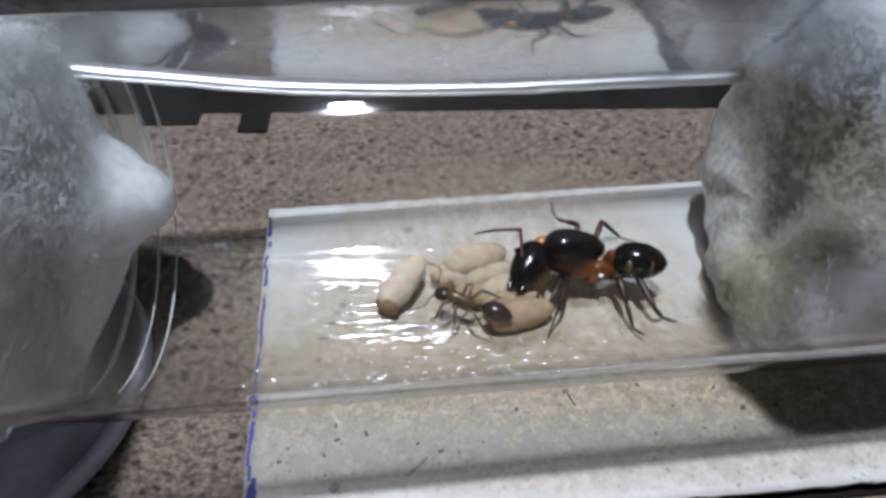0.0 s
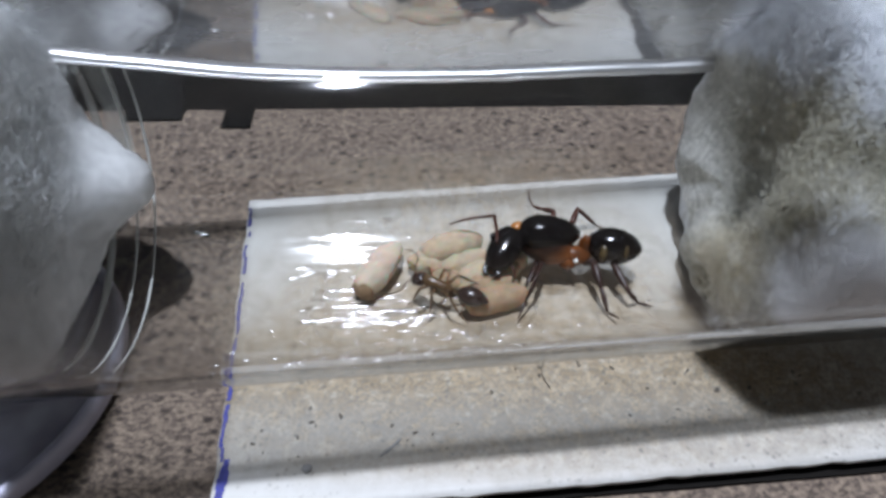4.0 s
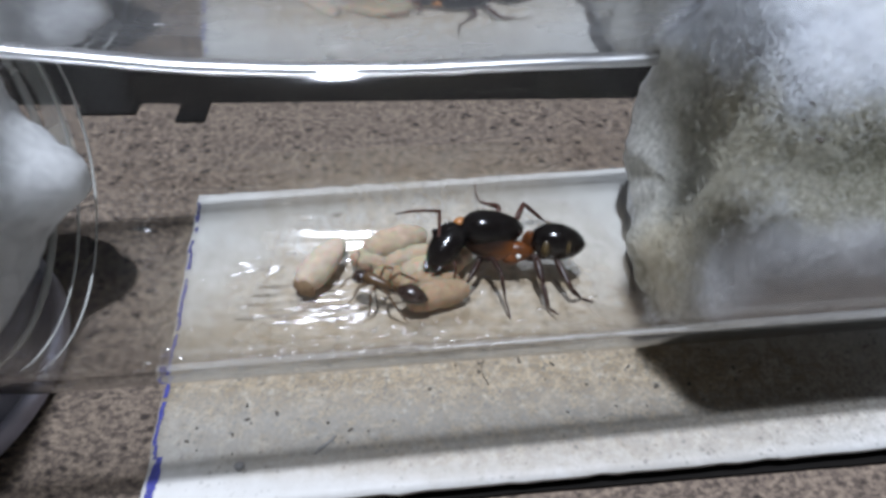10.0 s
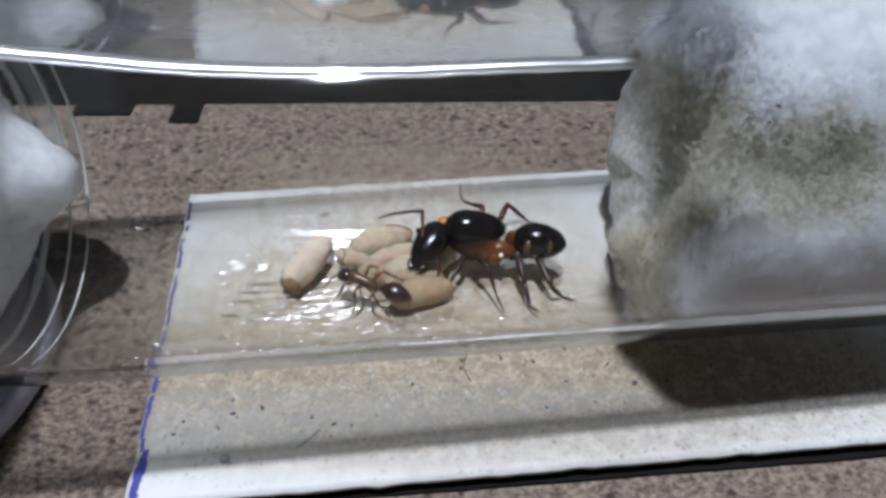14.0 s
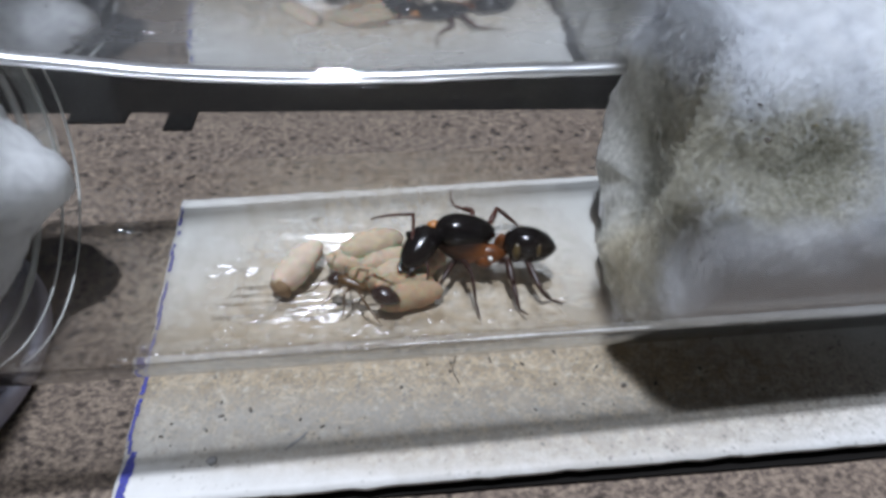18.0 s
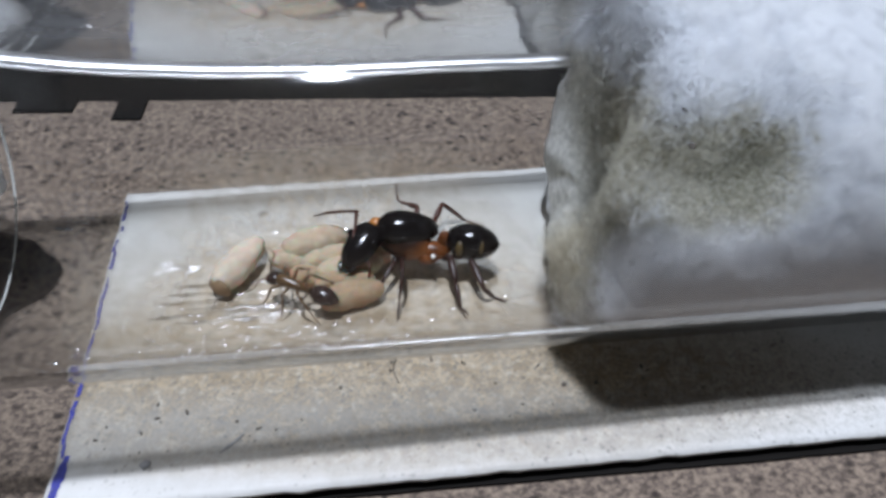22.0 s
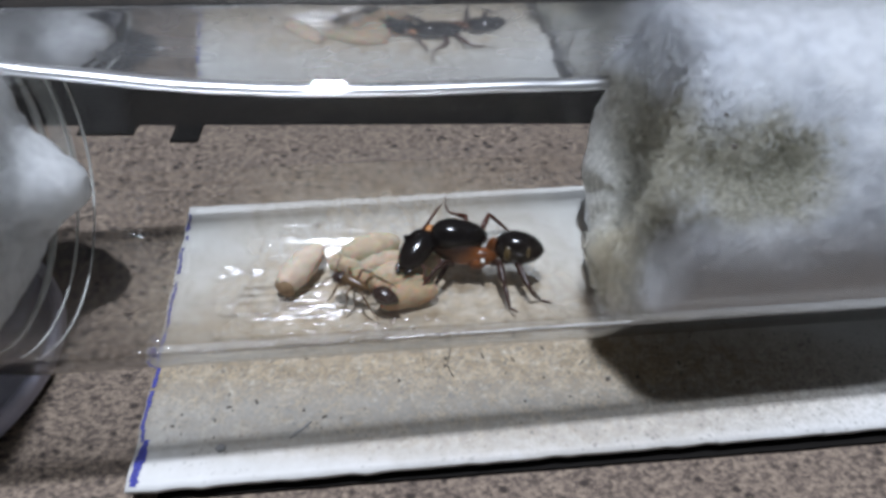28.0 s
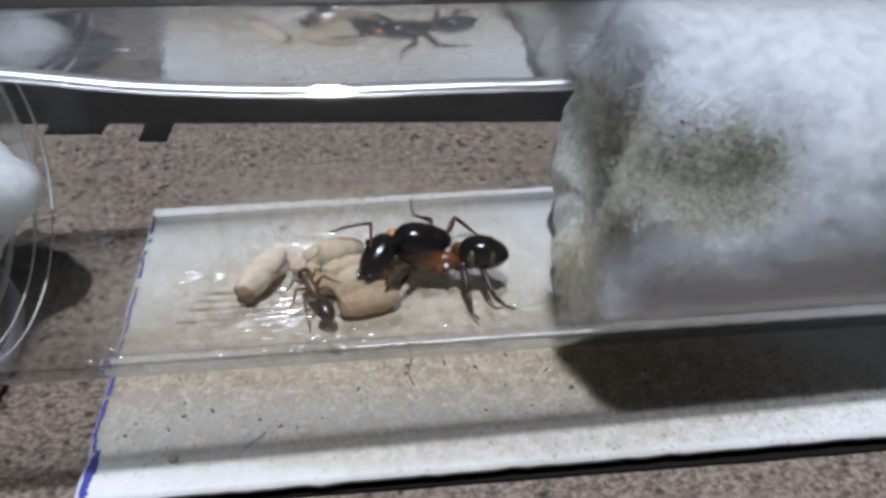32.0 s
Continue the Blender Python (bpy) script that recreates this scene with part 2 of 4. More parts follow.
def film_material(name, least=0.03, most=0.9, power=2.2, rough=0.02, tint=(1, 1, 1), ripple=0.0, soil=0.0, haze=0.0):
    """Clear glass, seen straight through, and glossier at a slant; ripple: lengthwise ripples of that height."""
    m = Mat(name)
    lw = m.n("ShaderNodeLayerWeight")
    lw.inputs["Blend"].default_value = 0.5
    f5 = m.math("POWER", lw.outputs["Facing"], power)
    fac = m.math("MULTIPLY_ADD", f5, most, least)
    tr, gl, mx = m.n("ShaderNodeBsdfTransparent"), m.n("ShaderNodeBsdfGlossy"), m.n("ShaderNodeMixShader")
    gl.inputs["Roughness"].default_value = rough
    if ripple:
        bp = m.n("ShaderNodeBump")
        bp.inputs["Distance"].default_value = ripple * MM
        m.link(m.noise(1.0, 2, 0.5, m.stretch(0.06, 1.5, 1.5)), bp.inputs["Height"])
        m.link(bp.outputs[0], gl.inputs["Normal"])
    tr.inputs["Color"].default_value = (*tint, 1)
    m.link(fac, mx.inputs[0])
    m.link(tr.outputs[0], mx.inputs[1])
    m.link(gl.outputs[0], mx.inputs[2])
    last = mx.outputs[0]
    if haze:
        # pale veil that lifts the reflection's dark parts, lit from both sides
        df, tl, m1, m2 = m.n("ShaderNodeBsdfDiffuse"), m.n("ShaderNodeBsdfTranslucent"), m.n("ShaderNodeMixShader"), m.n("ShaderNodeMixShader")
        df.inputs[0].default_value = tl.inputs[0].default_value = (0.85, 0.86, 0.88, 1)
        m1.inputs[0].default_value = 0.6
        m.link(df.outputs[0], m1.inputs[1])
        m.link(tl.outputs[0], m1.inputs[2])
        m.link(m.ramp(m.noise(0.35, 5, 0.6, m.stretch(0.4, 1, 1)), (0.3, haze * 0.5), (0.7, haze * 1.4)), m2.inputs[0])
        m.link(last, m2.inputs[1])
        m.link(m1.outputs[0], m2.inputs[2])
        last = m2.outputs[0]
    if soil:
        # a dried, cloudy film of droppings and silk on part of it
        df, ms = m.n("ShaderNodeBsdfDiffuse"), m.n("ShaderNodeMixShader")
        m.link(m.ramp(m.noise(0.7, 5, 0.65), (0.35, (0.50, 0.44, 0.35)), (0.62, (0.35, 0.275, 0.185))), df.inputs[0])
        spread = m.near((11, 36.0, 1), 7.0, 17.0, (0.75, 1.15, 0.3))
        m.link(m.math("MULTIPLY", m.math("MULTIPLY", spread, soil), m.ramp(m.noise(0.5, 6, 0.7, warp=0.5), (0.3, 0.45), (0.62, 1.0))), ms.inputs[0])
        m.link(last, ms.inputs[1])
        m.link(df.outputs[0], ms.inputs[2])
        last = ms.outputs[0]
    m.link(last, m.out.inputs["Surface"])
    return m.m


def milky_material(name, colour, amount):
    """Clouded clear plastic: partly clear, partly white, with a gloss."""
    m = Mat(name)
    tr, df, gl, m1, m2 = m.n("ShaderNodeBsdfTransparent"), m.n("ShaderNodeBsdfDiffuse"), m.n("ShaderNodeBsdfGlossy"), m.n("ShaderNodeMixShader"), m.n("ShaderNodeMixShader")
    df.inputs[0].default_value = (*colour, 1)
    gl.inputs["Roughness"].default_value = 0.12
    m.link(m.ramp(m.noise(0.12, 3, 0.5), (0.35, amount * 0.5), (0.65, min(1, amount * 1.5))), m1.inputs[0])
    m.link(tr.outputs[0], m1.inputs[1])
    m.link(df.outputs[0], m1.inputs[2])
    m2.inputs[0].default_value = 0.08
    m.link(m1.outputs[0], m2.inputs[1])
    m.link(gl.outputs[0], m2.inputs[2])
    m.link(m2.outputs[0], m.out.inputs["Surface"])
    return m.m


BOARD = board_material()
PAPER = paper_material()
PLASTIC = milky_material("milky_clear_plastic", (0.80, 0.80, 0.90), 0.5)
FROST = plain("frosted_lavender_plastic", (0.55, 0.55, 0.66), 0.35, 0.2, 0.6, 0.02)
GLASS_OUT = film_material("clear_glass_outside", 0.02, 0.9, 2.6, 0.01, (0.958, 0.963, 0.963))
FILM = film_material("moist_glass_inside", 0.025, 0.9, 4.5, 0.05, (0.975, 0.975, 0.972))
MIRROR = film_material("far_wall_mirror", 0.96, 0.04, 1.0, 0.07, haze=0.22)
WETFLOOR = film_material("wet_tube_floor", 0.07, 0.10, 2.0, 0.10, (0.96, 0.95, 0.93), 0.12, 0.95)
STREAK = film_material("streak_ridge", 0.8, 0.2, 1.0, 0.34)
DROP = film_material("water_bead", 0.35, 0.6, 1.5, 0.25)
GLINT = film_material("glint_clear", 0.10, 0.0, 1.0, 0.13)
INK = plain("blue_ballpoint_ink", (0.03, 0.035, 0.28), 0.5, 0.5, 3)
DIRT = plain("dark_dirt", (0.10, 0.085, 0.07), 0.9, 0.4, 4)
RING = milky_material("pale_clear_ring", (0.62, 0.63, 0.60), 0.5)
CLOUDY = milky_material("clouded_glass_band", (0.66, 0.66, 0.60), 0.32)
SMUDGE = plain("grey_smudge", (0.30, 0.29, 0.28), 0.8, 0.3, 3)
PALE = plain("pale_card", (0.62, 0.61, 0.58), 0.7, 0.2, 0.1, 0.1)
WOOD = plain("brown_wood", (0.20, 0.11, 0.05), 0.5, 0.5, 0.12, 0.1)
DULL = plain("dull_card", (0.16, 0.145, 0.12), 0.8, 0.3, 0.1, 0.1)
BLACK = plain("black_cuticle", (0.007, 0.005, 0.0045), 0.15, 0.4, 2.5, 0.008, Specular_IOR_Level=0.3)
ORANGE = plain("amber_cuticle", (0.20, 0.058, 0.010), 0.35, 0.85, 0.9, 0.02, Specular_IOR_Level=0.35)
LEGC = plain("red_brown_cuticle", (0.075, 0.022, 0.012), 0.35, 0.5, 1.5, 0.006, Specular_IOR_Level=0.3)
LEGD = plain("dark_leg_cuticle", (0.035, 0.014, 0.010), 0.35, 0.5, 1.5, 0.006, Specular_IOR_Level=0.3)


def flank_material():
    """Dark cuticle turning amber towards its rear underside."""
    m = Mat("dark_to_amber_cuticle")
    k = m.math("MULTIPLY_ADD", m.noise(0.9, 4, 0.6), 0.5, m.near((17.4, 36.1, 4.9), 0.7, 2.7))
    return m.set(m.ramp(k, (0.28, (0.020, 0.008, 0.004)), (0.5, (0.10, 0.033, 0.010)), (0.8, (0.22, 0.07, 0.012))), 0.32, m.noise(8, 4), 0.015, Specular_IOR_Level=0.35)


FLANK = flank_material()
WORKER = plain("brown_cuticle", (0.115, 0.062, 0.024), 0.3, 0.5, 2, 0.006)
WORKERD = plain("dark_brown_cuticle", (0.030, 0.016, 0.012), 0.25, 0.4, 2, 0.006)
COCOON = plain("pale_cocoon_silk", (0.62, 0.515, 0.40), 0.75, 0.22, 1.6, 0.06, Specular_IOR_Level=0.25, Subsurface_Weight=0.6, Subsurface_Scale=0.0008)
BROOD = plain("cream_brood", (0.53, 0.425, 0.30), 0.7, 0.28, 1.8, 0.07, Specular_IOR_Level=0.3, Subsurface_Weight=0.7, Subsurface_Scale=0.001)
TANBROOD = plain("tan_brood", (0.41, 0.295, 0.185), 0.7, 0.35, 2.0, 0.09, Specular_IOR_Level=0.3, Subsurface_Weight=0.7, Subsurface_Scale=0.001)
CAP = plain("brown_cocoon_end", (0.30, 0.19, 0.10), 0.8, 0.5, 1.5, 0.1)
WALL = plain("dull_wall_paint", (0.20, 0.20, 0.20), 0.9, 0.15, 0.01, 0.5)
DARKFLOOR = plain("dark_floor", (0.05, 0.045, 0.04), 0.7, 0.4, 0.01, 0.5)
# near-black standing in for shade: bench top, back notches, strip under the card
DEEP = plain("shade_black", (0.010, 0.009, 0.008), 0.95, 0.3, 0.1, 0.1, Specular_IOR_Level=0.1)
DARKPLASTIC = plain("dark_plastic", (0.008, 0.008, 0.009), 0.9, 0.3, 1.0, 0.02)


# ---- the room round the table, all out of the lamp's way ----
def slab(name, lo, hi, material, bevel=0.0, parent=None, label=""):
    bm = bmesh.new()
    bmesh.ops.create_cube(bm, size=1)
    for v in bm.verts:
        v.co = Vector([lo[k] + (v.co[k] + 0.5) * (hi[k] - lo[k]) for k in range(3)])
    if bevel:
        bmesh.ops.bevel(bm, geom=bm.edges[:], offset=bevel, segments=2, affect="EDGES")
    return part(name, bm, material, parent, label, smooth=False)


def room():
    for name, lo, hi, mat in (
        ("wall_north", (-1600, 1500, -750), (1600, 1600, 1500), WALL),
        ("wall_south", (-1600, -1600, -750), (1600, -1500, 1500), WALL),
        ("wall_east", (1500, -1500, -750), (1600, 1500, 1500), WALL),
        ("wall_west", (-1600, -1500, -750), (-1500, 1500, 1500), WALL),
        ("floor", (-1600, -1600, -850), (1600, 1600, -750), DARKFLOOR),
        ("ceiling", (-1600, -1600, 1500), (1600, 1600, 1600), WALL),
    ):
        tagged(slab(name, lo, hi, mat), "plain dull surface of the dim room", name.split("_")[0], kind="structure")

    # frame added round the fill lamp; no window is known here
    t = tagged(new("fill_frame_1"), "pale frame added round the unseen fill lamp", "window", kind="structure")
    for lo, hi in (((-1380, -1500, 130), (-1340, -1485, 1170)), ((1460, -1500, 130), (1500, -1485, 1170)), ((-1340, -1500, 130), (1460, -1485, 170)), ((-1340, -1500, 1130), (1460, -1485, 1170))):
        slab("fill_frame", lo, hi, PALE, 2.0, t)


room()

# The tube's axis: a point on it and its way (it falls slightly to its closed end).
AXC = Vector((20.0, 38.6, 13.5))
AXD = Vector((1.0, 0.085, -0.024)).normalized()
AXS = AXD.cross(Vector((0, 0, 1))).normalized()
AXU = AXS.cross(AXD).normalized()
R_OUT, R_IN = 13.1, 12.35


def on_axis(x):
    """The point of the tube's axis at that x."""
    return AXC + AXD * ((x - AXC.x) / AXD.x)


def floor_z(x, y, r=R_IN):
    """Height of the tube's inner floor under (x, y)."""
    c = on_axis(x)
    d = y - c.y
    return c.z - math.sqrt(max(r * r - d * d, 0.01))


def table():
    t = thing("table", "brown speckled pressed fibre board table top", "table")
    bm = bmesh.new()
    slabs = [(-260, -200, 320, 66)]
    for x0, y0, x1, y1 in slabs:
        bmesh.ops.create_cube(bm, size=1)
        for v in bm.verts:
            v.co = Vector((x0 + (v.co.x + 0.5) * (x1 - x0), y0 + (v.co.y + 0.5) * (y1 - y0), -1.0 + (v.co.z - 0.5) * 18 - 0.3))
    bmesh.ops.bevel(bm, geom=bm.edges[:], offset=0.8, segments=3, affect="EDGES")
    part("board", bm, BOARD, t, smooth=False)
    for x, y in ((-240, -180), (300, -180), (-240, 44), (300, 44)):
        part("leg", loft([(x, y, -19), (x, y, -750)], 18, 12), DARKPLASTIC, t)
    return t


def card():
    """The card under the tube: a sheet whose front edge lifts a little."""
    t = thing("paper_card", "worn white paper card with a blue ink edge under the tube", "paper")
    nx, ny = 90, 40
    bm = bmesh.new()
    top = []
    rnd = random.Random(3)
    for j in range(ny + 1):
        row = []
        for i in range(nx + 1):
            u, v = i / nx, j / ny
            x = -7.9 + 95 * u
            y = 19.6 + 29.8 * v
            x2 = x - (y - 19.6) * 0.085 + 0.16 * noise.noise(Vector((3, y * 0.5, 0))) * (1 - u)
            y2 = y + (x + 7.9) * 0.075 + (0.18 * noise.noise(Vector((x * 0.6, v * 2, 5))) if j in (0, ny) else 0)
            z = 0.35 * max(0, 1 - v * 4.5) ** 2 + 0.05 * noise.noise(Vector((x * 0.15, y * 0.15, 1)))
            # pressed down by the tube
            c = on_axis(x2)
            d = abs(y2 - c.y)
            if d < R_OUT - 1:
                z = min(z, c.z - math.sqrt(R_OUT ** 2 - d * d) - 0.05)
            row.append(bm.verts.new((x2, y2, z)))
        top.append(row)
    for a, b in zip(top, top[1:]):
        for k in range(nx):
            bm.faces.new((a[k], a[k + 1], b[k + 1], b[k]))
    geo = bmesh.ops.extrude_face_region(bm, geom=bm.faces[:])
    for v in [g for g in geo["geom"] if isinstance(g, bmesh.types.BMVert)]:
        v.co.z = max(v.co.z - 0.45, -1.28)
    bmesh.ops.recalc_face_normals(bm, faces=bm.faces[:])
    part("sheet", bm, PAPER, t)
    # a black strip added for the shade under the card's front edge
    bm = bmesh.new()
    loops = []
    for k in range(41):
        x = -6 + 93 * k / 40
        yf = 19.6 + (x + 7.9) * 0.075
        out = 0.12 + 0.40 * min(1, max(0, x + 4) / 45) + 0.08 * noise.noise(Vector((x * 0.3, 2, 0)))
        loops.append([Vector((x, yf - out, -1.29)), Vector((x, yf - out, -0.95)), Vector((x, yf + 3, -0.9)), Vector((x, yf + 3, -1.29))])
    rings(bm, loops)
    part("front_shade_strip", bm, DEEP, t, "black strip standing in for the shade under the card", smooth=False)
    # pen line along its end, stroke by stroke
    y = 19.9
    while y < 48.6:
        bold = y < 23.2
        step = rnd.uniform(0.3, 1.0)
        w = rnd.uniform(0.42, 0.75) if bold else rnd.uniform(0.2, 0.4)
        x = -7.75 - (y - 19.6) * 0.085 + (0.16 * noise.noise(Vector((3, y * 0.5, 0)))) + (rnd.uniform(0.25, 0.4) if bold else rnd.uniform(0.0, 0.16))
        if bold or rnd.random() < 0.85:
            bm = bmesh.new()
            vs = []
            for k in range(5):
                py = y + (x + 7.9) * 0.075 + k * step / 4
                z = 0.03 + 0.35 * max(0, 1 - (py - 19.6) / 29.8 * 4.5) ** 2 + 0.05 * noise.noise(Vector((x * 0.15, py * 0.15, 1))) + 0.02
                vs.append([bm.verts.new((x + e * w * rnd.uniform(0.6, 1.1), py, z)) for e in (-0.4, 0.6)])
            for p, q in zip(vs, vs[1:]):
                bm.faces.new((p[0], p[1], q[1], q[0]))
            part("pen_stroke", bm, INK, t)
        y += step * (0.8 if bold else 1.0)
    return t


def revolve(profile, n=96, closed=True):
    bm = bmesh.new()
    loops = []
    for x, r in profile:
        c = on_axis(x)
        loops.append([c + (AXS * math.cos(2 * math.pi * j / n) + AXU * math.sin(2 * math.pi * j / n)) * max(r, 0.001) for j in range(n)])
    rings(bm, loops, cap=False, closed=closed)
    bmesh.ops.remove_doubles(bm, verts=bm.verts[:], dist=0.002)
    bmesh.ops.recalc_face_normals(bm, faces=bm.faces[:])
    return bm


def tube():
    t = thing("test_tube", "clear glass test tube lying on its side over the card", "test tube")
    x0, x1 = -22.0, 70.0
    prof = [(x0, R_IN + 0.3), (x0 - 0.5, R_IN + 0.6), (x0 - 0.6, R_OUT), (x0 - 0.3, R_OUT + 0.7), (x0 + 0.5, R_OUT + 0.9), (x0 + 1.3, R_OUT + 0.6), (x0 + 2.0, R_OUT)]
    prof += [(x0 + 2 + (x1 - x0 - 2) * k / 12, R_OUT) for k in range(1, 13)]
    prof += [(x1 + R_OUT * math.sin(a), R_OUT * math.cos(a)) for a in [math.pi / 2 * k / 12 for k in range(1, 12)]] + [(x1 + R_OUT, 0.001)]
    prof += [(x1 + R_IN, 0.001)] + [(x1 + R_IN * math.sin(a), R_IN * math.cos(a)) for a in [math.pi / 2 * k / 12 for k in range(11, 0, -1)]]
    prof += [(x1 - (x1 - x0 - 1) * k / 12, R_IN) for k in range(0, 13)]
    cut = next(i for i, (x, r) in enumerate(prof) if x > x1 + R_OUT - 0.01) + 1
    part("outer_glass", revolve(prof[:cut], closed=False), GLASS_OUT, t)
    # the inner face: wet along the floor, merely moist elsewhere
    dry, wet = revolve(prof[cut:] + [prof[0]], closed=False), revolve(prof[cut:] + [prof[0]], closed=False)

    def on_floor(f):
        c = f.calc_center_median()
        w = c - on_axis(c.x)
        return -15.5 < c.x < 32 and -74 < math.degrees(math.atan2(-w.dot(AXS), -w.dot(AXU))) < 56

    bmesh.ops.delete(dry, geom=[f for f in dry.faces if on_floor(f)], context="FACES")
    bmesh.ops.delete(wet, geom=[f for f in wet.faces if not on_floor(f)], context="FACES")
    part("inner_glass", dry, FILM, t, "moist inner face of the glass")
    part("wet_floor", wet, WETFLOOR, t, "rippled wet film on the tube's floor").visible_shadow = False
    # an added mirror strip gives the far wall its reflection; a ridge ends it below
    def sheet_line(steps=34):
        """The mirror strip's section, hanging a little off the glass: rows of (out, up) from the axis."""
        rows, o, step = [], 11.0, 9.9 / steps
        for k in range(steps + 1):
            rows.append((o, 0.25 + k * step))
            o -= step * math.tan(math.radians(27.5 - 11 * (k / steps) ** 2.2))
        return rows
    section = sheet_line()

    def climb(x):
        """How far the strip's lower edge climbs towards the mouth."""
        return 3.3 * (max(0, 14 - x) / 34) ** 2.2
    bm = bmesh.new()
    grid = []
    for k in range(61):
        x = -21.0 + 54.0 * k / 60
        sag = 0.14 * noise.noise(Vector((x * 0.12, 3, 1)))
        row = []
        for j, (o, u) in enumerate(section):
            w = Vector((o, u + climb(x) + sag * max(0, 1 - j / 8)))
            w *= min(1, 12.25 / w.length)
            row.append(bm.verts.new(on_axis(x) - AXS * w.x + AXU * w.y))
        grid.append(row)
    for a1, b1 in zip(grid, grid[1:]):
        for j in range(len(section) - 1):
            bm.faces.new((a1[j], a1[j + 1], b1[j + 1], b1[j]))
    part("mirror_strip", bm, MIRROR, t, "added mirror strip for the far wall's reflection").visible_shadow = False
    # bar added to draw the bright streak of light on the far glass
    ridge = [on_axis(x) - AXS * 10.72 + AXU * (0.40 + climb(x) + 0.14 * noise.noise(Vector((x * 0.12, 3, 1)))) for x in [-20 + 53 * k / 60 for k in range(61)]]
    part("streak_ridge", loft(ridge, [0.46 + 0.08 * noise.noise(Vector((k * 0.3, 0, 0))) for k in range(61)], 10), STREAK, t, "added ridge that draws the bright streak").visible_shadow = False
    # a bar added low on the near wall for its white line of light
    near = [on_axis(x) + (AXS * math.sin(math.radians(57)) - AXU * math.cos(math.radians(57))) * 12.1 for x in [9 + 47 * k / 50 for k in range(51)]]
    part("streak_line", loft(near, [0.20 * min(1, 0.15 + k / 18) * (0.85 + 0.3 * noise.noise(Vector((k * 0.4, 7, 0)))) for k in range(51)], 10), STREAK, t, "added bar for the white line of light on the near wall").visible_shadow = False
    # rolled rims inside the mouth
    for x, r, w in ((-15.3, R_IN - 0.16, 0.2), (-16.7, R_IN - 0.2, 0.24), (-18.6, R_IN - 0.35, 0.6)):
        loop = [on_axis(x) + (AXS * math.cos(q) + AXU * math.sin(q)) * r for q in [math.radians(95 + 215 * j / 60) for j in range(61)]]
        part("mouth_ring", loft(loop, [w * (0.55 + 0.6 * noise.noise(Vector((j * 0.25, x, 3))) ** 2) * (0.3 + 0.7 * math.sin(math.pi * min(1, max(0.02, j / 60)))) for j in range(61)], 8), RING, t, "pale rolled ring in the mouth").visible_shadow = False
    # a broad clouded band round the far side of the mouth
    bm = bmesh.new()
    rows = []
    for j in range(41):
        q = math.radians(98 + 112 * j / 40)
        rows.append([bm.verts.new(on_axis(x + 0.25 * noise.noise(Vector((j * 0.2, x, 0)))) + (AXS * math.cos(q) + AXU * math.sin(q)) * (R_IN - 0.12)) for x in (-18.1, -17.5, -16.9, -16.3)])
    for a1, b1 in zip(rows, rows[1:]):
        for k in range(3):
            bm.faces.new((a1[k], a1[k + 1], b1[k + 1], b1[k]))
    part("mouth_band", bm, CLOUDY, t, "clouded pale band inside the mouth").visible_shadow = False
    # low clear bars added along the floor to draw the lamp's glints
    for x, y, half in ((1.5, 37.4, 4.0), (2.0, 36.5, 5.0), (1.2, 35.7, 4.5), (2.5, 35.0, 4.2), (1.0, 34.2, 4.8), (2.0, 33.5, 3.6), (-12.4, 41.9, 0.8)):
        run = [Vector((x + d, y + 0.085 * d + 0.2 * noise.noise(Vector((d * 0.4, y, 2))), 0)) for d in [half * (q - 8) / 8 for q in range(17)]]
        run = [Vector((p.x, p.y, floor_z(p.x, p.y) + 0.03)) for p in run]
        part("glint_bar", loft(run, [0.02 + 0.24 * math.sin(math.pi * (q + 0.3) / 16.6) ** 0.6 * (1 + 0.4 * noise.noise(Vector((q * 0.7, y, 1)))) for q in range(17)], 12, 0.3), GLINT, t, "thin clear bar added to draw a glint on the floor").visible_shadow = False
    # beads of water on the floor of the tube
    rnd = random.Random(5)
    bm = bmesh.new()
    for k in range(800):
        x = rnd.triangular(-9, 26, 4)
        a = math.radians(rnd.triangular(-78, 25, -52))
        r = rnd.uniform(0.03, 0.13)
        c = on_axis(x) + (AXS * math.sin(-a) - AXU * math.cos(a)) * (R_IN - 0.06)
        up = (on_axis(x) - c).normalized()
        side = up.cross(AXD).normalized()
        s = rnd.choice((1.0, 1.4, 2.2, 4.0))
        loops = []
        for i in range(3):
            b = math.pi / 2 * i / 3
            loops.append([c + (AXD * s * math.cos(q) + side * math.sin(q)) * r * math.cos(b) + up * r * 0.6 * math.sin(b) for q in [2 * math.pi * j / 8 for j in range(8)]])
        made = [[bm.verts.new(p) for p in l] for l in loops]
        for a1, b1 in zip(made, made[1:]):
            for j in range(8):
                bm.faces.new((a1[j], a1[(j + 1) % 8], b1[(j + 1) % 8], b1[j]))
        bm.faces.new(made[-1])
    # long thin runs added to draw glints before the worker and by the card's end
    for k in range(26):
        x, y = (rnd.gauss(4.6, 1.3), rnd.gauss(34.2, 0.8)) if k < 18 else (rnd.uniform(-4.5, -1), rnd.uniform(38.2, 39.4))
        up = (on_axis(x) - Vector((x, y, floor_z(x, y)))).normalized()
        run = [Vector((x + d, y + d * (0.02 if k < 18 else 0.2), floor_z(x + d, y) + 0.05)) for d in [rnd.uniform(0.5, 1.1) * (q - 2) / 2 for q in range(5)]]
        loft(sorted(run, key=lambda v: v.x), [0.02, 0.06, 0.08, 0.06, 0.02], 6, 0.6, bm)
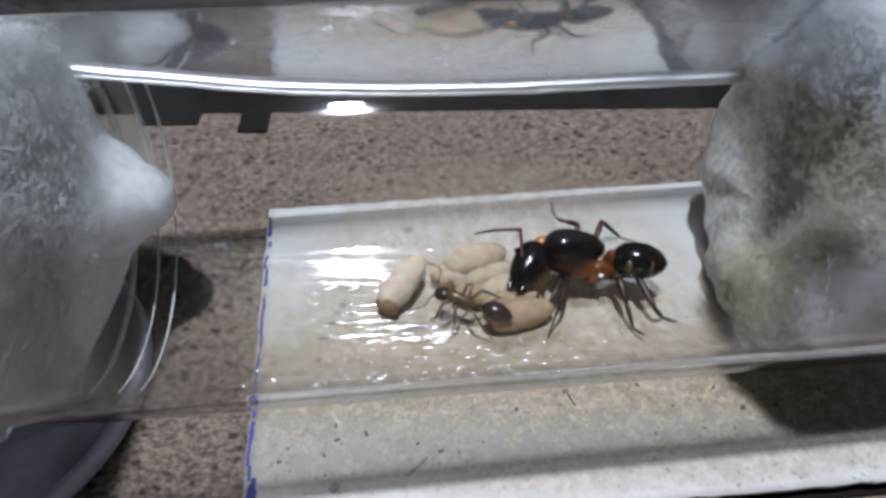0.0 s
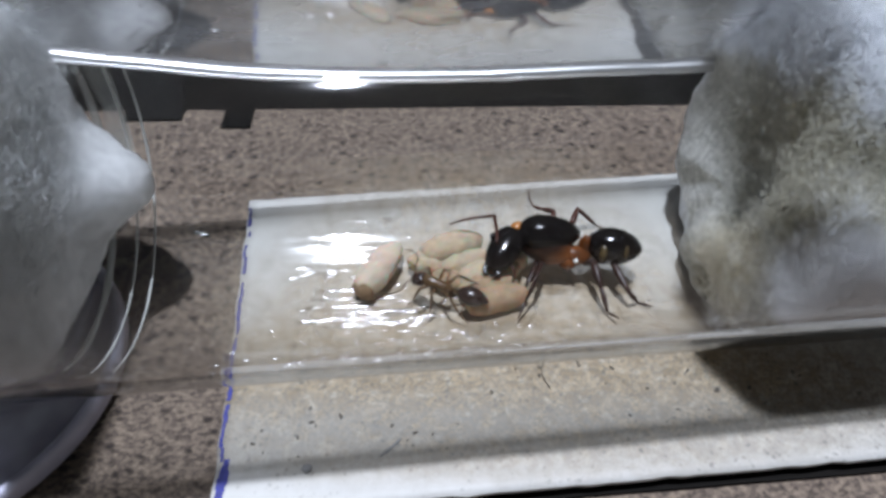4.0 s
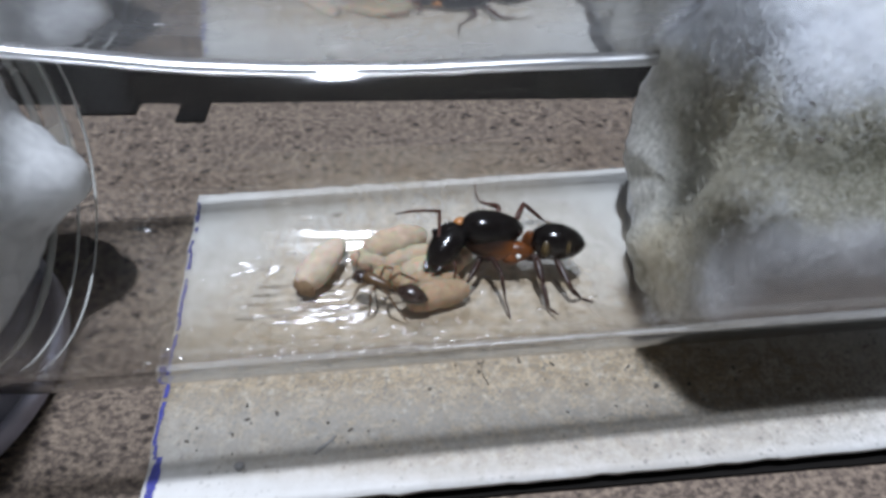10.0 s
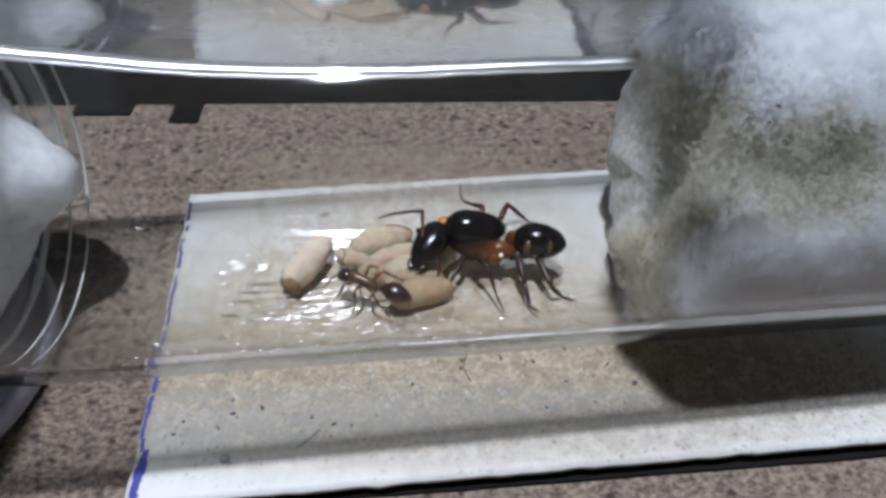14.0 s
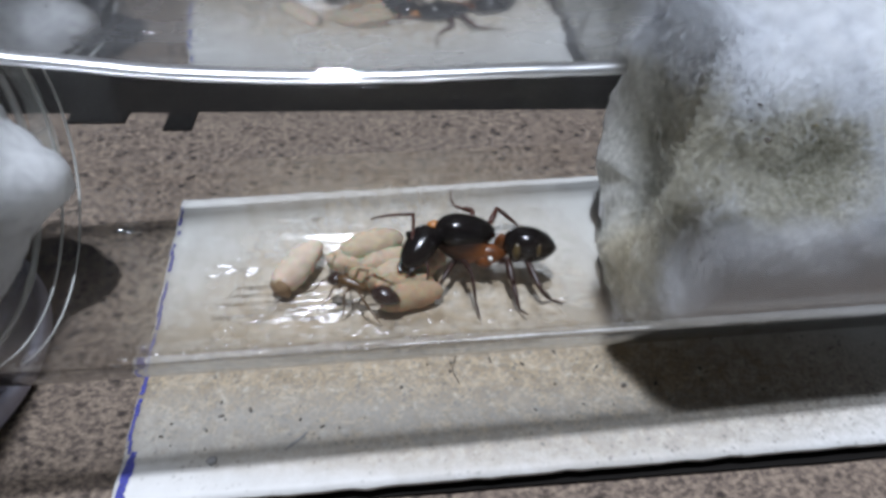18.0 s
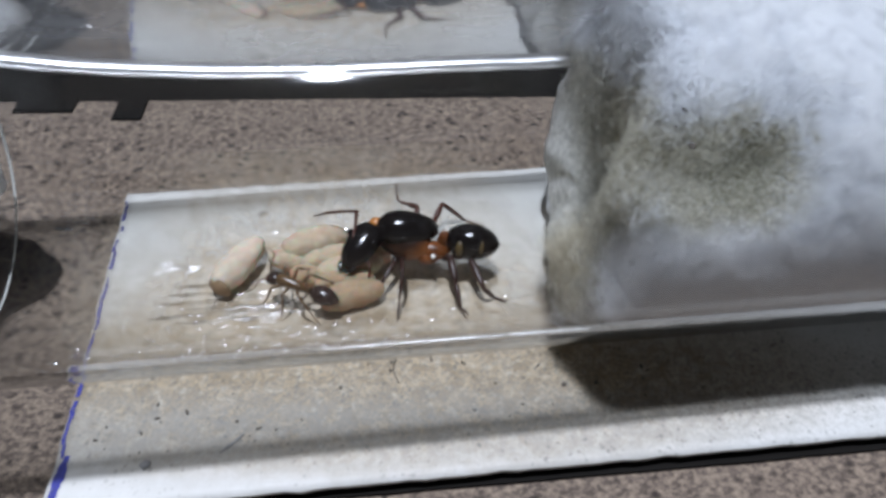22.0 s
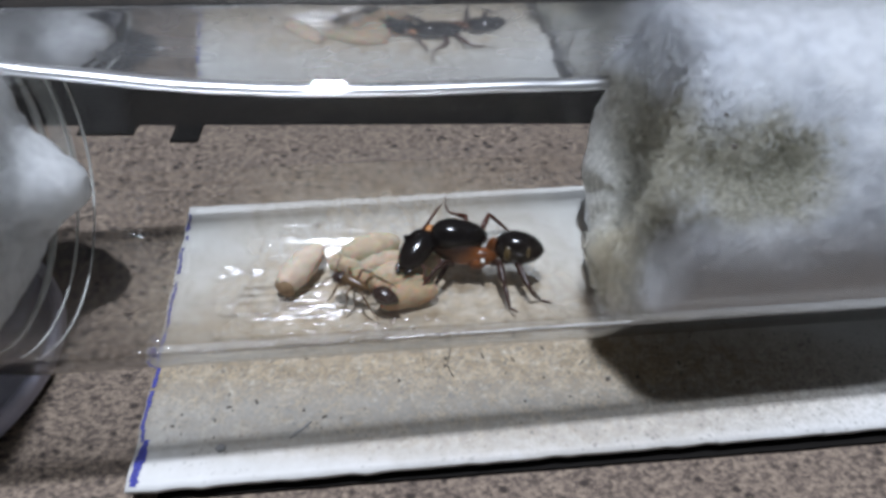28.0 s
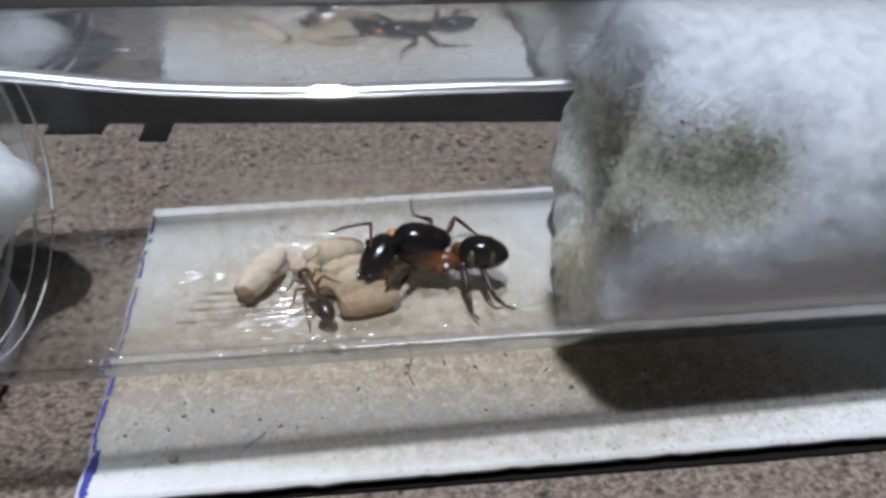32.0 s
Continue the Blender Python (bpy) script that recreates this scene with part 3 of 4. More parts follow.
    beads = part("water_beads", bm, DROP, t, "tiny beads of water on the glass and runs added for glints")
    beads["kind"] = "stuff"
    beads.visible_shadow = False
    return t


def fibres(spots, count, length, width, seed, limit, out=1.6):
    """Curly loose fibres in and round a lumpy surface: rows of (place, normal), kept within limit of the tube's axis."""
    rnd = random.Random(seed)
    verts, faces = [], []
    n = 5
    most = limit
    for _ in range(count):
        limit = most - abs(rnd.gauss(0, 0.7))
        p, nrm = rnd.choice(spots)
        g = lambda: Vector((rnd.gauss(0, 1), rnd.gauss(0, 1), rnd.gauss(0, 1)))
        p = p + g() * 0.45 + nrm * rnd.triangular(-0.3, out, 0.2)
        d = g()
        d = (d - nrm * d.dot(nrm) * 0.6).normalized()
        curl = g() * 0.8
        L = length * rnd.uniform(0.3, 1.3)
        base = len(verts)
        q = p - d * L * 0.5
        for k in range(n):
            ax = on_axis(q.x)
            w = q - ax
            r = (w - AXD * w.dot(AXD)).length
            o = ax + w * (limit / r) if r > limit else q
            s = d.cross(w if w.length > 0.1 else nrm).normalized() * width * (0.4, 0.9, 1.0, 0.8, 0.3)[k]
            verts += [tuple((o - s) * MM), tuple((o + s) * MM)]
            q = q + d * L / (n - 1)
            d = (d + curl / (n - 1)).normalized()
        for k in range(n - 1):
            a = base + 2 * k
            faces.append((a, a + 1, a + 3, a + 2))
    me = bpy.data.meshes.new("fibres")
    me.from_pydata(verts, [], faces)
    return me


def cotton(name, label, x0, x1, material, fibre_mat, seed, lump, count, limit, shape, long=1.7):
    """A wad of cotton wool in the tube between x0 and x1."""
    t = thing(name, label, "cotton plug")
    bm = bmesh.new()
    nu, nv = 210, 210
    loops = []
    faces = []
    pick = random.Random(seed + 40)
    for i in range(nu + 1):
        u = i / nu
        row = []
        for j in range(nv):
            a = 2 * math.pi * j / nv
            base_r, x = shape(u, a)
            c = on_axis(x)
            d = AXS * math.cos(a) + AXU * math.sin(a)
            p = c + d * base_r + (AXS * 1.5 - AXU * 7.5) * max(0, 1 - base_r / 8.4) ** 1.5 * (u < 0.45 and x > 0)
            q = Vector((p.x, p.y, p.z)) + Vector((seed * 13.1, 0, 0))
            k = -0.45 * lump + lump * (0.75 * noise.fractal(q * 0.15, 1.0, 2.1, 3) + 0.36 * noise.fractal(q * 0.5, 1.0, 2.1, 3)) + 0.24 * noise.fractal(q * 1.7, 0.9, 2.1, 3)
            out = (d * min(1, base_r / 8) - AXD * (1 - min(1, base_r / limit)) * (1 if (u < 0.5) == (x1 > x0) else -1)).normalized()
            p = p + out * k
            # stay within the glass
            ax = on_axis(p.x)
            w = p - ax
            r = (w - AXD * w.dot(AXD)).length
            if r > limit:
                p = ax + w * (limit - 0.05 * noise.noise(q)) / r
            row.append(p)
            if base_r > 12 * pick.random() and out.dot(Vector((0, -0.6, 0.8))) > -0.35:
                faces.append((p, out))
        loops.append(row)
    rings(bm, loops)
    part("wad", bm, material, t)
    fb = part("loose_fibres", fibres(faces, count, long, 0.0125, seed, limit + 0.12, 2.0), fibre_mat, t, "wispy loose cotton fibres")
    fb["kind"] = "stuff"
    wisp = part("wisps", fibres(faces, count // 12, long * 1.5, 0.008, seed + 1, limit + 0.12, 2.8), fibre_mat, t, "longer stray wisps of cotton")
    wisp["kind"] = "stuff"
    return t


# rows: place, inner and outer reach, squash, amount, dark tone, light tone
DAMP_SHADE = [
    ((29.0, 39, 11), 11.0, 15.5, (2.2, 1, 1.75), 0.85, (0.33, 0.32, 0.26), (0.74, 0.72, 0.64)),
    ((34, 34.5, 16.5), 4.5, 8.0, (0.85, 1, 1.1), 0.95, (0.32, 0.30, 0.215), (0.80, 0.77, 0.66)),
    # deep olive damp of the hollow, with its shade in the tone
    ((31.5, 44.5, 12.5), 0.5, 3.5, (1, 1, 1.2), 0.5, (0.17, 0.16, 0.105), (0.46, 0.44, 0.34)),
    ((36, 33.0, 17.5), 1.0, 4.5, (1, 1, 1), 0.8, (0.15, 0.145, 0.095), (0.58, 0.56, 0.46)),
    ((29.5, 35, 7), 2.0, 6.0, (1, 1, 1), 0.7, (0.52, 0.46, 0.33), (0.86, 0.81, 0.68)),
    ((27.5, 36, 2.2), 1.5, 4.5, (0.8, 0.45, 1), 0.85, (0.09, 0.085, 0.055), (0.35, 0.33, 0.26)),
    # grey low on the near side: shade of the underside painted in
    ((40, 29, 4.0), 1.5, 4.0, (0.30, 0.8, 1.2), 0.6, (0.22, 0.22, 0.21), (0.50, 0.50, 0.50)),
    ((33, 28, 12.5), 3.0, 5.5, (0.35, 1, 1), 0.9, (0.80, 0.81, 0.83), (0.92, 0.93, 0.95)),
]
# grey put into the mouth plug's near side for the shade on it
SHADE_L = [((-24, 30, 12), 4.0, 13.0, (1, 1, 1), 0.4, (0.40, 0.41, 0.41), (0.68, 0.69, 0.70))]
COTTON_R, FIBRE_R = cotton_material("damp_and_shaded_cotton", (0.88, 0.90, 0.93), DAMP_SHADE), cotton_material("damp_shaded_fibre", (0.88, 0.90, 0.93), DAMP_SHADE, True)
COTTON_L, FIBRE_L = cotton_material("shaded_cotton_wool", (0.86, 0.875, 0.88), SHADE_L), cotton_material("shaded_cotton_fibre", (0.88, 0.895, 0.90), SHADE_L, True)


def right_shape(u, a):
    """The damp plug: a ragged, hollowed inner end, then full width."""
    turn = (a - 0.66 + math.pi) % (2 * math.pi) - math.pi
    rim = 29.2 + 1.5 * math.sin(a) - 0.6 * math.cos(a) + 0.9 * noise.noise(Vector((math.cos(a) * 1.3, math.sin(a) * 1.3, 4.0))) + 0.9 * noise.noise(Vector((math.cos(a) * 3.4, math.sin(a) * 3.4, 9.0)))

    def full(x):
        # sunken where it faces up and forward, over a ledge
        k = min(1, max(0, (x - 35) / 8))
        return 13.0 - 3.0 * math.exp(-(turn / 0.34) ** 2) * (1 - k * k * (3 - 2 * k))
    if u < 0.45:
        s = u / 0.45
        x = rim + 0.7 * (1 - s ** 3) + 1.6 * max(0, s - 0.80) ** 2 / 0.04
        return full(x) * s, x
    x = rim + 1.6 + (u - 0.45) / 0.55 * (68.0 - rim)
    return full(x), x


def left_shape(u, a):
    """The white plug: a blunt inner end, with a soft tuft low at its back."""
    full = 12.8
    s = min(1, u / 0.4)
    r = full * s ** 0.8
    d2 = (r * math.cos(a) + 6.0) ** 2 + (r * math.sin(a) + 4.8) ** 2
    puff = 3.0 * math.exp(-d2 / 45) + 2.8 * math.exp(-(d2 / 12) ** 1.6)
    rim = -19.9 + 0.5 * noise.noise(Vector((math.cos(a) * 2, math.sin(a) * 2, 1.0)))
    if u < 0.4:
        return r, rim + 0.5 * (1 - s * s) - 1.2 * max(0, s - 0.8) ** 2 / 0.04 + puff
    w = (u - 0.4) / 0.6
    return full * (1 - 0.5 * w ** 3), rim - 1.2 - w * 18.0 + puff * (1 - w)


# ---- ants ----
def ant_leg(points, radii, material, parent, name="leg", label=""):
    """A jointed leg: thigh, shin and foot swell at their middles."""
    bm = bmesh.new()
    pts = [Vector(p) for p in points]
    for k, (a, b) in enumerate(zip(pts, pts[1:])):
        r0, r1 = radii[k], radii[k + 1]
        seg = [a.lerp(b, s) for s in (0, 0.15, 0.45, 0.8, 1)]
        loft(seg, [r0 * 0.75, r0 * 1.05, r0 * 1.1, (r0 + r1) / 2, r1 * 0.85], 8, bm=bm)
        if k:
            bmesh.ops.create_icosphere(bm, subdivisions=1, radius=r0 * 0.85, matrix=Matrix.Translation(a))
    return part(name, bm, material, parent, label)


LEG_BASE = Vector((15.5, 36.6, 5.3))


def queen():
    t = thing("queen_ant", "large black queen ant with amber underside in the tube", "ant", at=(0.18, 1.95, -2.3))
    head_c = Vector((12.25, 36.65, 7.0))
    ax = Vector((-1.25, -2.05, -0.55))
    bm = spun(head_c, ax, 4.15, [(0, 0.5), (0.04, 0.9), (0.14, 1.2), (0.3, 1.34), (0.5, 1.32), (0.68, 1.18), (0.82, 0.98), (0.93, 0.68), (1, 0.3)], 28, 0.74)
    head = part("head", bm, BLACK, t, "glossy black head")
    side = ax.normalized().cross(Vector((0, 0, 1))).normalized()
    for s in (-1, 1):
        bm = bmesh.new()
        bmesh.ops.create_icosphere(bm, subdivisions=2, radius=0.3, matrix=Matrix.Translation(head_c + side * s * 1.12 - ax.normalized() * 0.35 + Vector((0, 0, 0.62))))
        part("eye", bm, BLACK, head)
        tip = head_c + ax.normalized() * 1.75
        bm = loft(smooth_line([tip + side * s * 0.55, tip + side * s * 0.5 + ax.normalized() * 0.45, tip + side * s * 0.08 + ax.normalized() * 0.75], 3), [0.24, 0.24, 0.23, 0.2, 0.17, 0.12, 0.06], 8, 0.6)
        part("mandible", bm, BLACK, head)
    part("neck", spun((13.45, 38.5, 7.55), (1.2, 0.5, 0.1), 1.3, egg(0.55), 14), plain("bright_amber_cuticle", (0.45, 0.17, 0.03), 0.3, 0.4, 1.5, 0.006), t, "amber neck")
    # thorax: a big black shield over an amber flank
    part("thorax", spun((15.95, 38.15, 7.3), (1, 0.02, -0.08), 5.0, [(0, 0.4), (0.05, 0.85), (0.16, 1.34), (0.32, 1.58), (0.5, 1.54), (0.62, 1.42), (0.75, 1.26), (0.88, 0.98), (1, 0.4)], 30, 0.92), BLACK, t, "glossy black thorax")
    part("flank", spun((15.75, 37.35, 6.4), (1, -0.14, -0.1), 4.4, egg(1.27, 0.55), 22, 0.95), FLANK, t, "dark brown flank, amber below")
    part("hip", spun((17.5, 36.55, 5.65), (1, 0.1, -0.2), 1.7, egg(0.62, 0.5), 16, 1.0), ORANGE, t, "amber hip")
    part("waist", spun((18.1, 36.95, 5.95), (1, -0.1, -0.1), 2.7, egg(0.8, 0.45), 20, 1.0), ORANGE, t, "amber waist")
    part("petiole", spun((18.95, 37.6, 6.4), (0.05, 0.1, 1), 2.1, egg(0.62, 0.4), 16, 1.0, up=(1, 0, 0)), ORANGE, t, "amber petiole scale")
    g = part("gaster", spun((21.2, 37.3, 6.6), (1, -0.17, -0.02), 4.4, [(0, 0.3), (0.06, 0.85), (0.2, 1.32), (0.4, 1.52), (0.6, 1.46), (0.8, 1.14), (0.93, 0.66), (1, 0.15)], 30, 0.95), BLACK, t, "glossy black gaster")
    part("front_band", spun((19.75, 37.5, 6.62), (1, -0.17, -0.02), 1.25, egg(1.13, 0.62), 22, 0.95), ORANGE, g, "amber front of the gaster")
    for c, ln, r in (((20.2, 36.75, 6.75), 0.9, 0.98), ((21.9, 36.75, 6.85), 0.8, 0.92)):
        part("pale_band", spun(c, (1, -0.17, 0), ln, egg(r), 16, 0.9), plain("dull_yellow_band", (0.10, 0.066, 0.022), 0.35, 0.5, 2, 0.006), g, "dull yellow patch")
    rows = [
        ("leg", LEGC, [(16.6, 39.0, 6.0), (16.75, 40.9, 7.0), (15.85, 41.5, 6.7), (15.2, 42.1, 6.4), (14.95, 42.9, 6.6), (14.95, 43.9, 6.9)], [0.26, 0.22, 0.14, 0.08, 0.06, 0.04]),
        ("leg", LEGC, [(17.8, 38.7, 5.8), (18.2, 40.0, 6.3), (18.86, 41.5, 6.7), (20.9, 41.6, 4.4), (22.6, 41.6, 3.7)], [0.28, 0.25, 0.18, 0.1, 0.06]),
        ("leg", LEGD, [(15.3, 37.0, 5.4), (14.9, 36.1, 5.6), (14.0, 34.4, 5.3), (13.7, 34.7, 3.9), (13.0, 34.4, 3.8)], [0.28, 0.24, 0.16, 0.09, 0.06]),
        ("leg", LEGD, [(18.8, 36.7, 5.4), (19.4, 36.0, 6.2), (19.75, 33.9, 5.6), (20.1, 32.1, 4.8), (20.6, 30.9, 5.65)], [0.3, 0.3, 0.2, 0.11, 0.06]),
        ("leg", LEGD, [(19.6, 36.9, 5.4), (20.9, 36.4, 6.0), (21.95, 33.4, 5.4), (22.9, 33.6, 4.0), (23.8, 33.0, 4.25)], [0.3, 0.28, 0.2, 0.1, 0.06]),
    ]
    for name, mat, pts, rad in rows:
        ant_leg(pts, rad, mat, t, name)
    # white ball put in for the highlight on the waist
    bm = bmesh.new()
    bmesh.ops.create_icosphere(bm, subdivisions=2, radius=0.2, matrix=Matrix.Translation((18.0, 36.05, 6.3)))
    part("waist_glint", bm, plain("glint_white", (0.85, 0.83, 0.78), 0.3, 0.1, 3), t, "tiny white ball standing for the glint on the waist")
    # the near front leg, which steps about
    swung = ant_leg([(0, 0, 0), (0.1, -1.1, 1.3), (0.2, -2.6, 1.5), (0, -4.3, 0.2), (-0.1, -5.7, -0.35)], [0.24, 0.22, 0.15, 0.085, 0.05], LEGD, t)
    swung.location = LEG_BASE * MM
    return t, head, swung


ANT_BASE = Vector((11.75, 36.55, 7.75))


def queen_antenna(t):
    """The long raised feeler, in its own space so that it can swing; its whip hinges on the shaft."""
    me = mesh_of(loft([(0, 0, 0), (0.02, 0.6, 0.1), (0.05, 1.6, 0.2), (0.05, 2.9, 0.3)], [0.10, 0.13, 0.13, 0.15], 8))
    shaft = part("antenna", me, LEGC, t, "thin red-brown feeler")
    shaft.location = ANT_BASE * MM
    whip = part("whip", loft([(0, 0, 0), (-1.2, 0.1, -0.1), (-2.4, 0.22, -0.35), (-3.6, 0.3, -0.8)], [0.13, 0.12, 0.11, 0.06], 8), LEGC, shaft)
    whip.location = Vector((0.05, 2.9, 0.3)) * MM
    low = new("antenna", mesh_of(loft([(0, 0, 0), (0.3, -0.7, -0.3), (0.1, -1.5, -1.5), (-0.2, -1.9, -2.6)], [0.1, 0.11, 0.1, 0.06], 8)))
    low.data.materials.append(LEGC)
    low.parent = t
    low.location = Vector((12.75, 35.75, 6.6)) * MM
    return shaft, whip, low


def worker():
    """The small worker, built along x from head (minus) to gaster (plus), feet at about z = -1.4."""
    t = thing("worker_ant", "small brown worker ant tending the brood", "ant", at=(8.1, 34.5, 5.0))
    head = part("head", spun((-2.55, 0, 0.0), (-1, 0, -0.35), 1.35, [(0, 0.2), (0.06, 0.42), (0.25, 0.58), (0.5, 0.6), (0.75, 0.48), (0.93, 0.25), (1, 0.08)], 18, 0.75), WORKERD, t, "dark brown head")
    for s in (-1, 1):
        bm = bmesh.new()
        bmesh.ops.create_icosphere(bm, subdivisions=2, radius=0.13, matrix=Matrix.Translation((-2.6, 0.42 * s, 0.2)))
        part("eye", bm, BLACK, head)
        part("antenna", loft(smooth_line([(-2.9, 0.28 * s, 0.2), (-3.1, 0.9 * s, 0.6), (-3.2, 1.6 * s, 0.5), (-4.0, 2.1 * s, 0.2), (-4.8, 2.3 * s, -0.2)], 2), [0.05, 0.06, 0.06, 0.06, 0.06, 0.055, 0.05, 0.045, 0.035], 6), WORKER, t)
    part("thorax", spun((-0.95, 0, 0.1), (1, 0, -0.1), 2.6, [(0, 0.14), (0.08, 0.36), (0.25, 0.48), (0.45, 0.40), (0.65, 0.36), (0.85, 0.32), (1, 0.12)], 16, 1.0, 0.1), WORKER, t)
    part("petiole", spun((0.55, 0, 0.0), (0.1, 0, 1), 0.75, egg(0.2, 0.4), 12, up=(1, 0, 0)), WORKER, t)
    part("gaster", spun((1.95, 0, 0.0), (1, 0, -0.08), 2.5, [(0, 0.12), (0.08, 0.42), (0.28, 0.74), (0.5, 0.78), (0.75, 0.58), (0.92, 0.28), (1, 0.06)], 20, 0.85), WORKERD, t, "dark brown gaster")
    for s in (-1, 1):
        for pts in (
            [(-1.6, 0.25 * s, -0.1), (-2.0, 1.0 * s, 0.45), (-2.4, 1.6 * s, -0.7), (-2.9, 1.9 * s, -1.3)],
            [(-1.0, 0.25 * s, -0.1), (-0.9, 1.2 * s, 0.55), (-0.8, 1.9 * s, -0.7), (-0.9, 2.4 * s, -1.3)],
            [(-0.4, 0.25 * s, -0.1), (0.4, 1.0 * s, 0.7), (1.5, 1.5 * s, -0.5), (2.3, 1.8 * s, -1.2)],
        ):
            ant_leg(pts, [0.11, 0.09, 0.06, 0.035], WORKER, t)
    return t


def brood():
    def cocoon(a, b, r, mat, label, name="cocoon", bend=0.1):
        a, b = Vector(a), Vector(b)
        bm = spun((a + b) / 2, b - a, (b - a).length, egg(r, 0.42, 36, 0.8), 40, 0.95, bend)
        mid = (a + b) / 2
        for v in bm.verts:
            w = v.co - mid
            v.co += w.normalized() * (0.18 * noise.noise(v.co * 0.8) + 0.09 * noise.fractal(v.co * 2.4, 1.0, 2.1, 3) + 0.03 * math.sin(5.0 * w.dot((b - a).normalized())))
        t = tagged(part(name, bm, mat), label, "cocoon", "ant brood")
        return t
    def laid(p, r):
        return (p[0], p[1], floor_z(p[0], p[1]) + r * 0.93)
    rows = [
        ((1.1, 36.0), (4.0, 40.8), 1.22, COCOON, "pale tan silk cocoon lying alone on the glass", "cocoon"),
        ((5.9, 39.6), (11.0, 41.4), 1.3, BROOD, "cream cocoon lying against the others", "cocoon"),
        ((4.8, 39.4), (8.4, 38.8), 0.95, BROOD, "small cream larva beside the worker", "larva"),
        ((8.8, 37.2), (13.9, 38.8), 1.25, BROOD, "cream cocoon under the queen's head", "cocoon"),
        ((9.4, 34.5), (14.3, 36.1), 1.15, TANBROOD, "tan cocoon at the edge of the pile", "cocoon"),
        ((9.0, 36.0), (13.6, 36.9), 1.2, TANBROOD, "crumpled tan cocoon in the middle of the pile", "cocoon"),
        ((6.6, 37.6), (10.4, 37.2), 0.95, TANBROOD, "small crumpled tan larva in the pile", "larva"),
        ((11.6, 39.4), (14.6, 39.6), 1.05, BROOD, "cream larva behind the queen's head", "larva"),
        ((7.4, 38.6), (11.6, 40.0), 1.05, BROOD, "cream larva within the pile", "larva"),
    ]
    made = [cocoon(laid(p, r), laid(q, r), r, mat, label, name) for p, q, r, mat, label, name in rows]
    part("cap", spun((1.3, 36.2, floor_z(1.3, 36.2) + 1.1), (3.3, 5.5, 0.0), 1.0, egg(0.98, 0.6), 20, flute=0.1), CAP, made[0], "crumpled darker cap")


def lid():
    """A clear plastic lid lying under the tube's mouth."""
    t = thing("plastic_lid", "clear plastic lid lying flat under the tube's mouth", "lid")
    c, n = Vector((-30.9, 31.2, -1.0)), 64
    bm = bmesh.new()
    ring = [(0.05, 0.1), (12.9, 0.1), (12.9, 0.8), (0.05, 0.8)]
    rings(bm, [[c + Vector((r * math.cos(2 * math.pi * j / n), r * math.sin(2 * math.pi * j / n), z)) for j in range(n)] for r, z in ring])
    part("disc", bm, PLASTIC, t)
    prof = [(12.9, 0.0), (13.4, 0.0), (13.65, 0.3), (13.65, 1.7), (13.4, 2.0), (13.0, 1.9), (12.85, 1.5)]
    bm = bmesh.new()
    rings(bm, [[c + Vector((r * math.cos(2 * math.pi * j / n), r * math.sin(2 * math.pi * j / n), z)) for j in range(n)] for r, z in prof], cap=False, closed=True)
    part("rim", bm, FROST, t, "frosted lavender rim")
    return t


def specks():
    """Loose dirt: flecks on the card, crumbs on the plug, a fine hair and a scrape."""
    rnd = random.Random(11)

    def fleck(p, r, mat, name, label, long=1.0, turn=0.0, parent=None):
        bm = bmesh.new()
        bmesh.ops.create_icosphere(bm, subdivisions=2, radius=r)
        for v in bm.verts:
            v.co *= 1 + 0.35 * noise.noise(v.co * 2.3 / r + Vector((p[0], p[1], 0)))
            v.co = Vector((v.co.x * long, v.co.y, v.co.z * 0.35))
            v.co.rotate(Euler((0, 0, turn)))
            v.co += Vector(p)
        return tagged(part(name, bm, mat), label, "dirt", "loose dirt")

    fleck((-1.9, 22.9, 0.26), 0.36, SMUDGE, "smudge", "small grey round smudge on the card", 1.1)
    fleck((29.6, 23.1, 0.1), 0.26, DIRT, "fleck", "brown fleck on the front of the card", 2.2, -0.9)
    fleck((3.8, 24.4, 0.10), 0.13, SMUDGE, "scrape", "grey slanting scrape on the card", 8.0, 0.75)
    fleck((2.7, 46.6, 0.05), 0.32, SMUDGE, "smudge", "small grey round smudge on the card", 1.5)
    fleck((27.9, 28.6, 0.05), 0.16, DIRT, "fleck", "dark fleck on the card", 1.4, 0.5)
    fleck((20.4, 30.6, 0.05), 0.12, DIRT, "fleck", "dark fleck on the card", 2.2, -0.9)
    for _ in range(64):
        x, y = rnd.uniform(-6, 40), rnd.uniform(22.5, 33)
        fleck((x, y + (x + 7.9) * 0.075, 0.05), rnd.uniform(0.05, 0.12), DIRT, "fleck", "dark fleck on the card", rnd.uniform(1, 2.2), rnd.uniform(0, 3))
    for p, r in (((31.3, 30.5, 22.0), 0.2), ((31.0, 32.5, 22.8), 0.12), ((30.4, 31.8, 22.2), 0.1), ((31.5, 28.0, 10.0), 0.13), ((31.9, 28.1, 9.6), 0.11), ((36, 28.5, 14.0), 0.1)):
        c = on_axis(p[0])
        d = Vector(p) - c
        d = (d - AXD * d.dot(AXD)).normalized()
        fleck(tuple(c + d * 11.65), r, DIRT, "crumb", "dark crumb caught in the damp cotton", 1.3, rnd.uniform(0, 3))
    pts = smooth_line([(14.9, 33.0, 0.12), (15.3, 31.6, 0.16), (15.0, 30.2, 0.14), (15.5, 28.9, 0.12)], 5)
    tagged(part("hair", loft(pts, 0.035, 6), DIRT), "fine brown hair lying on the card", "hair")


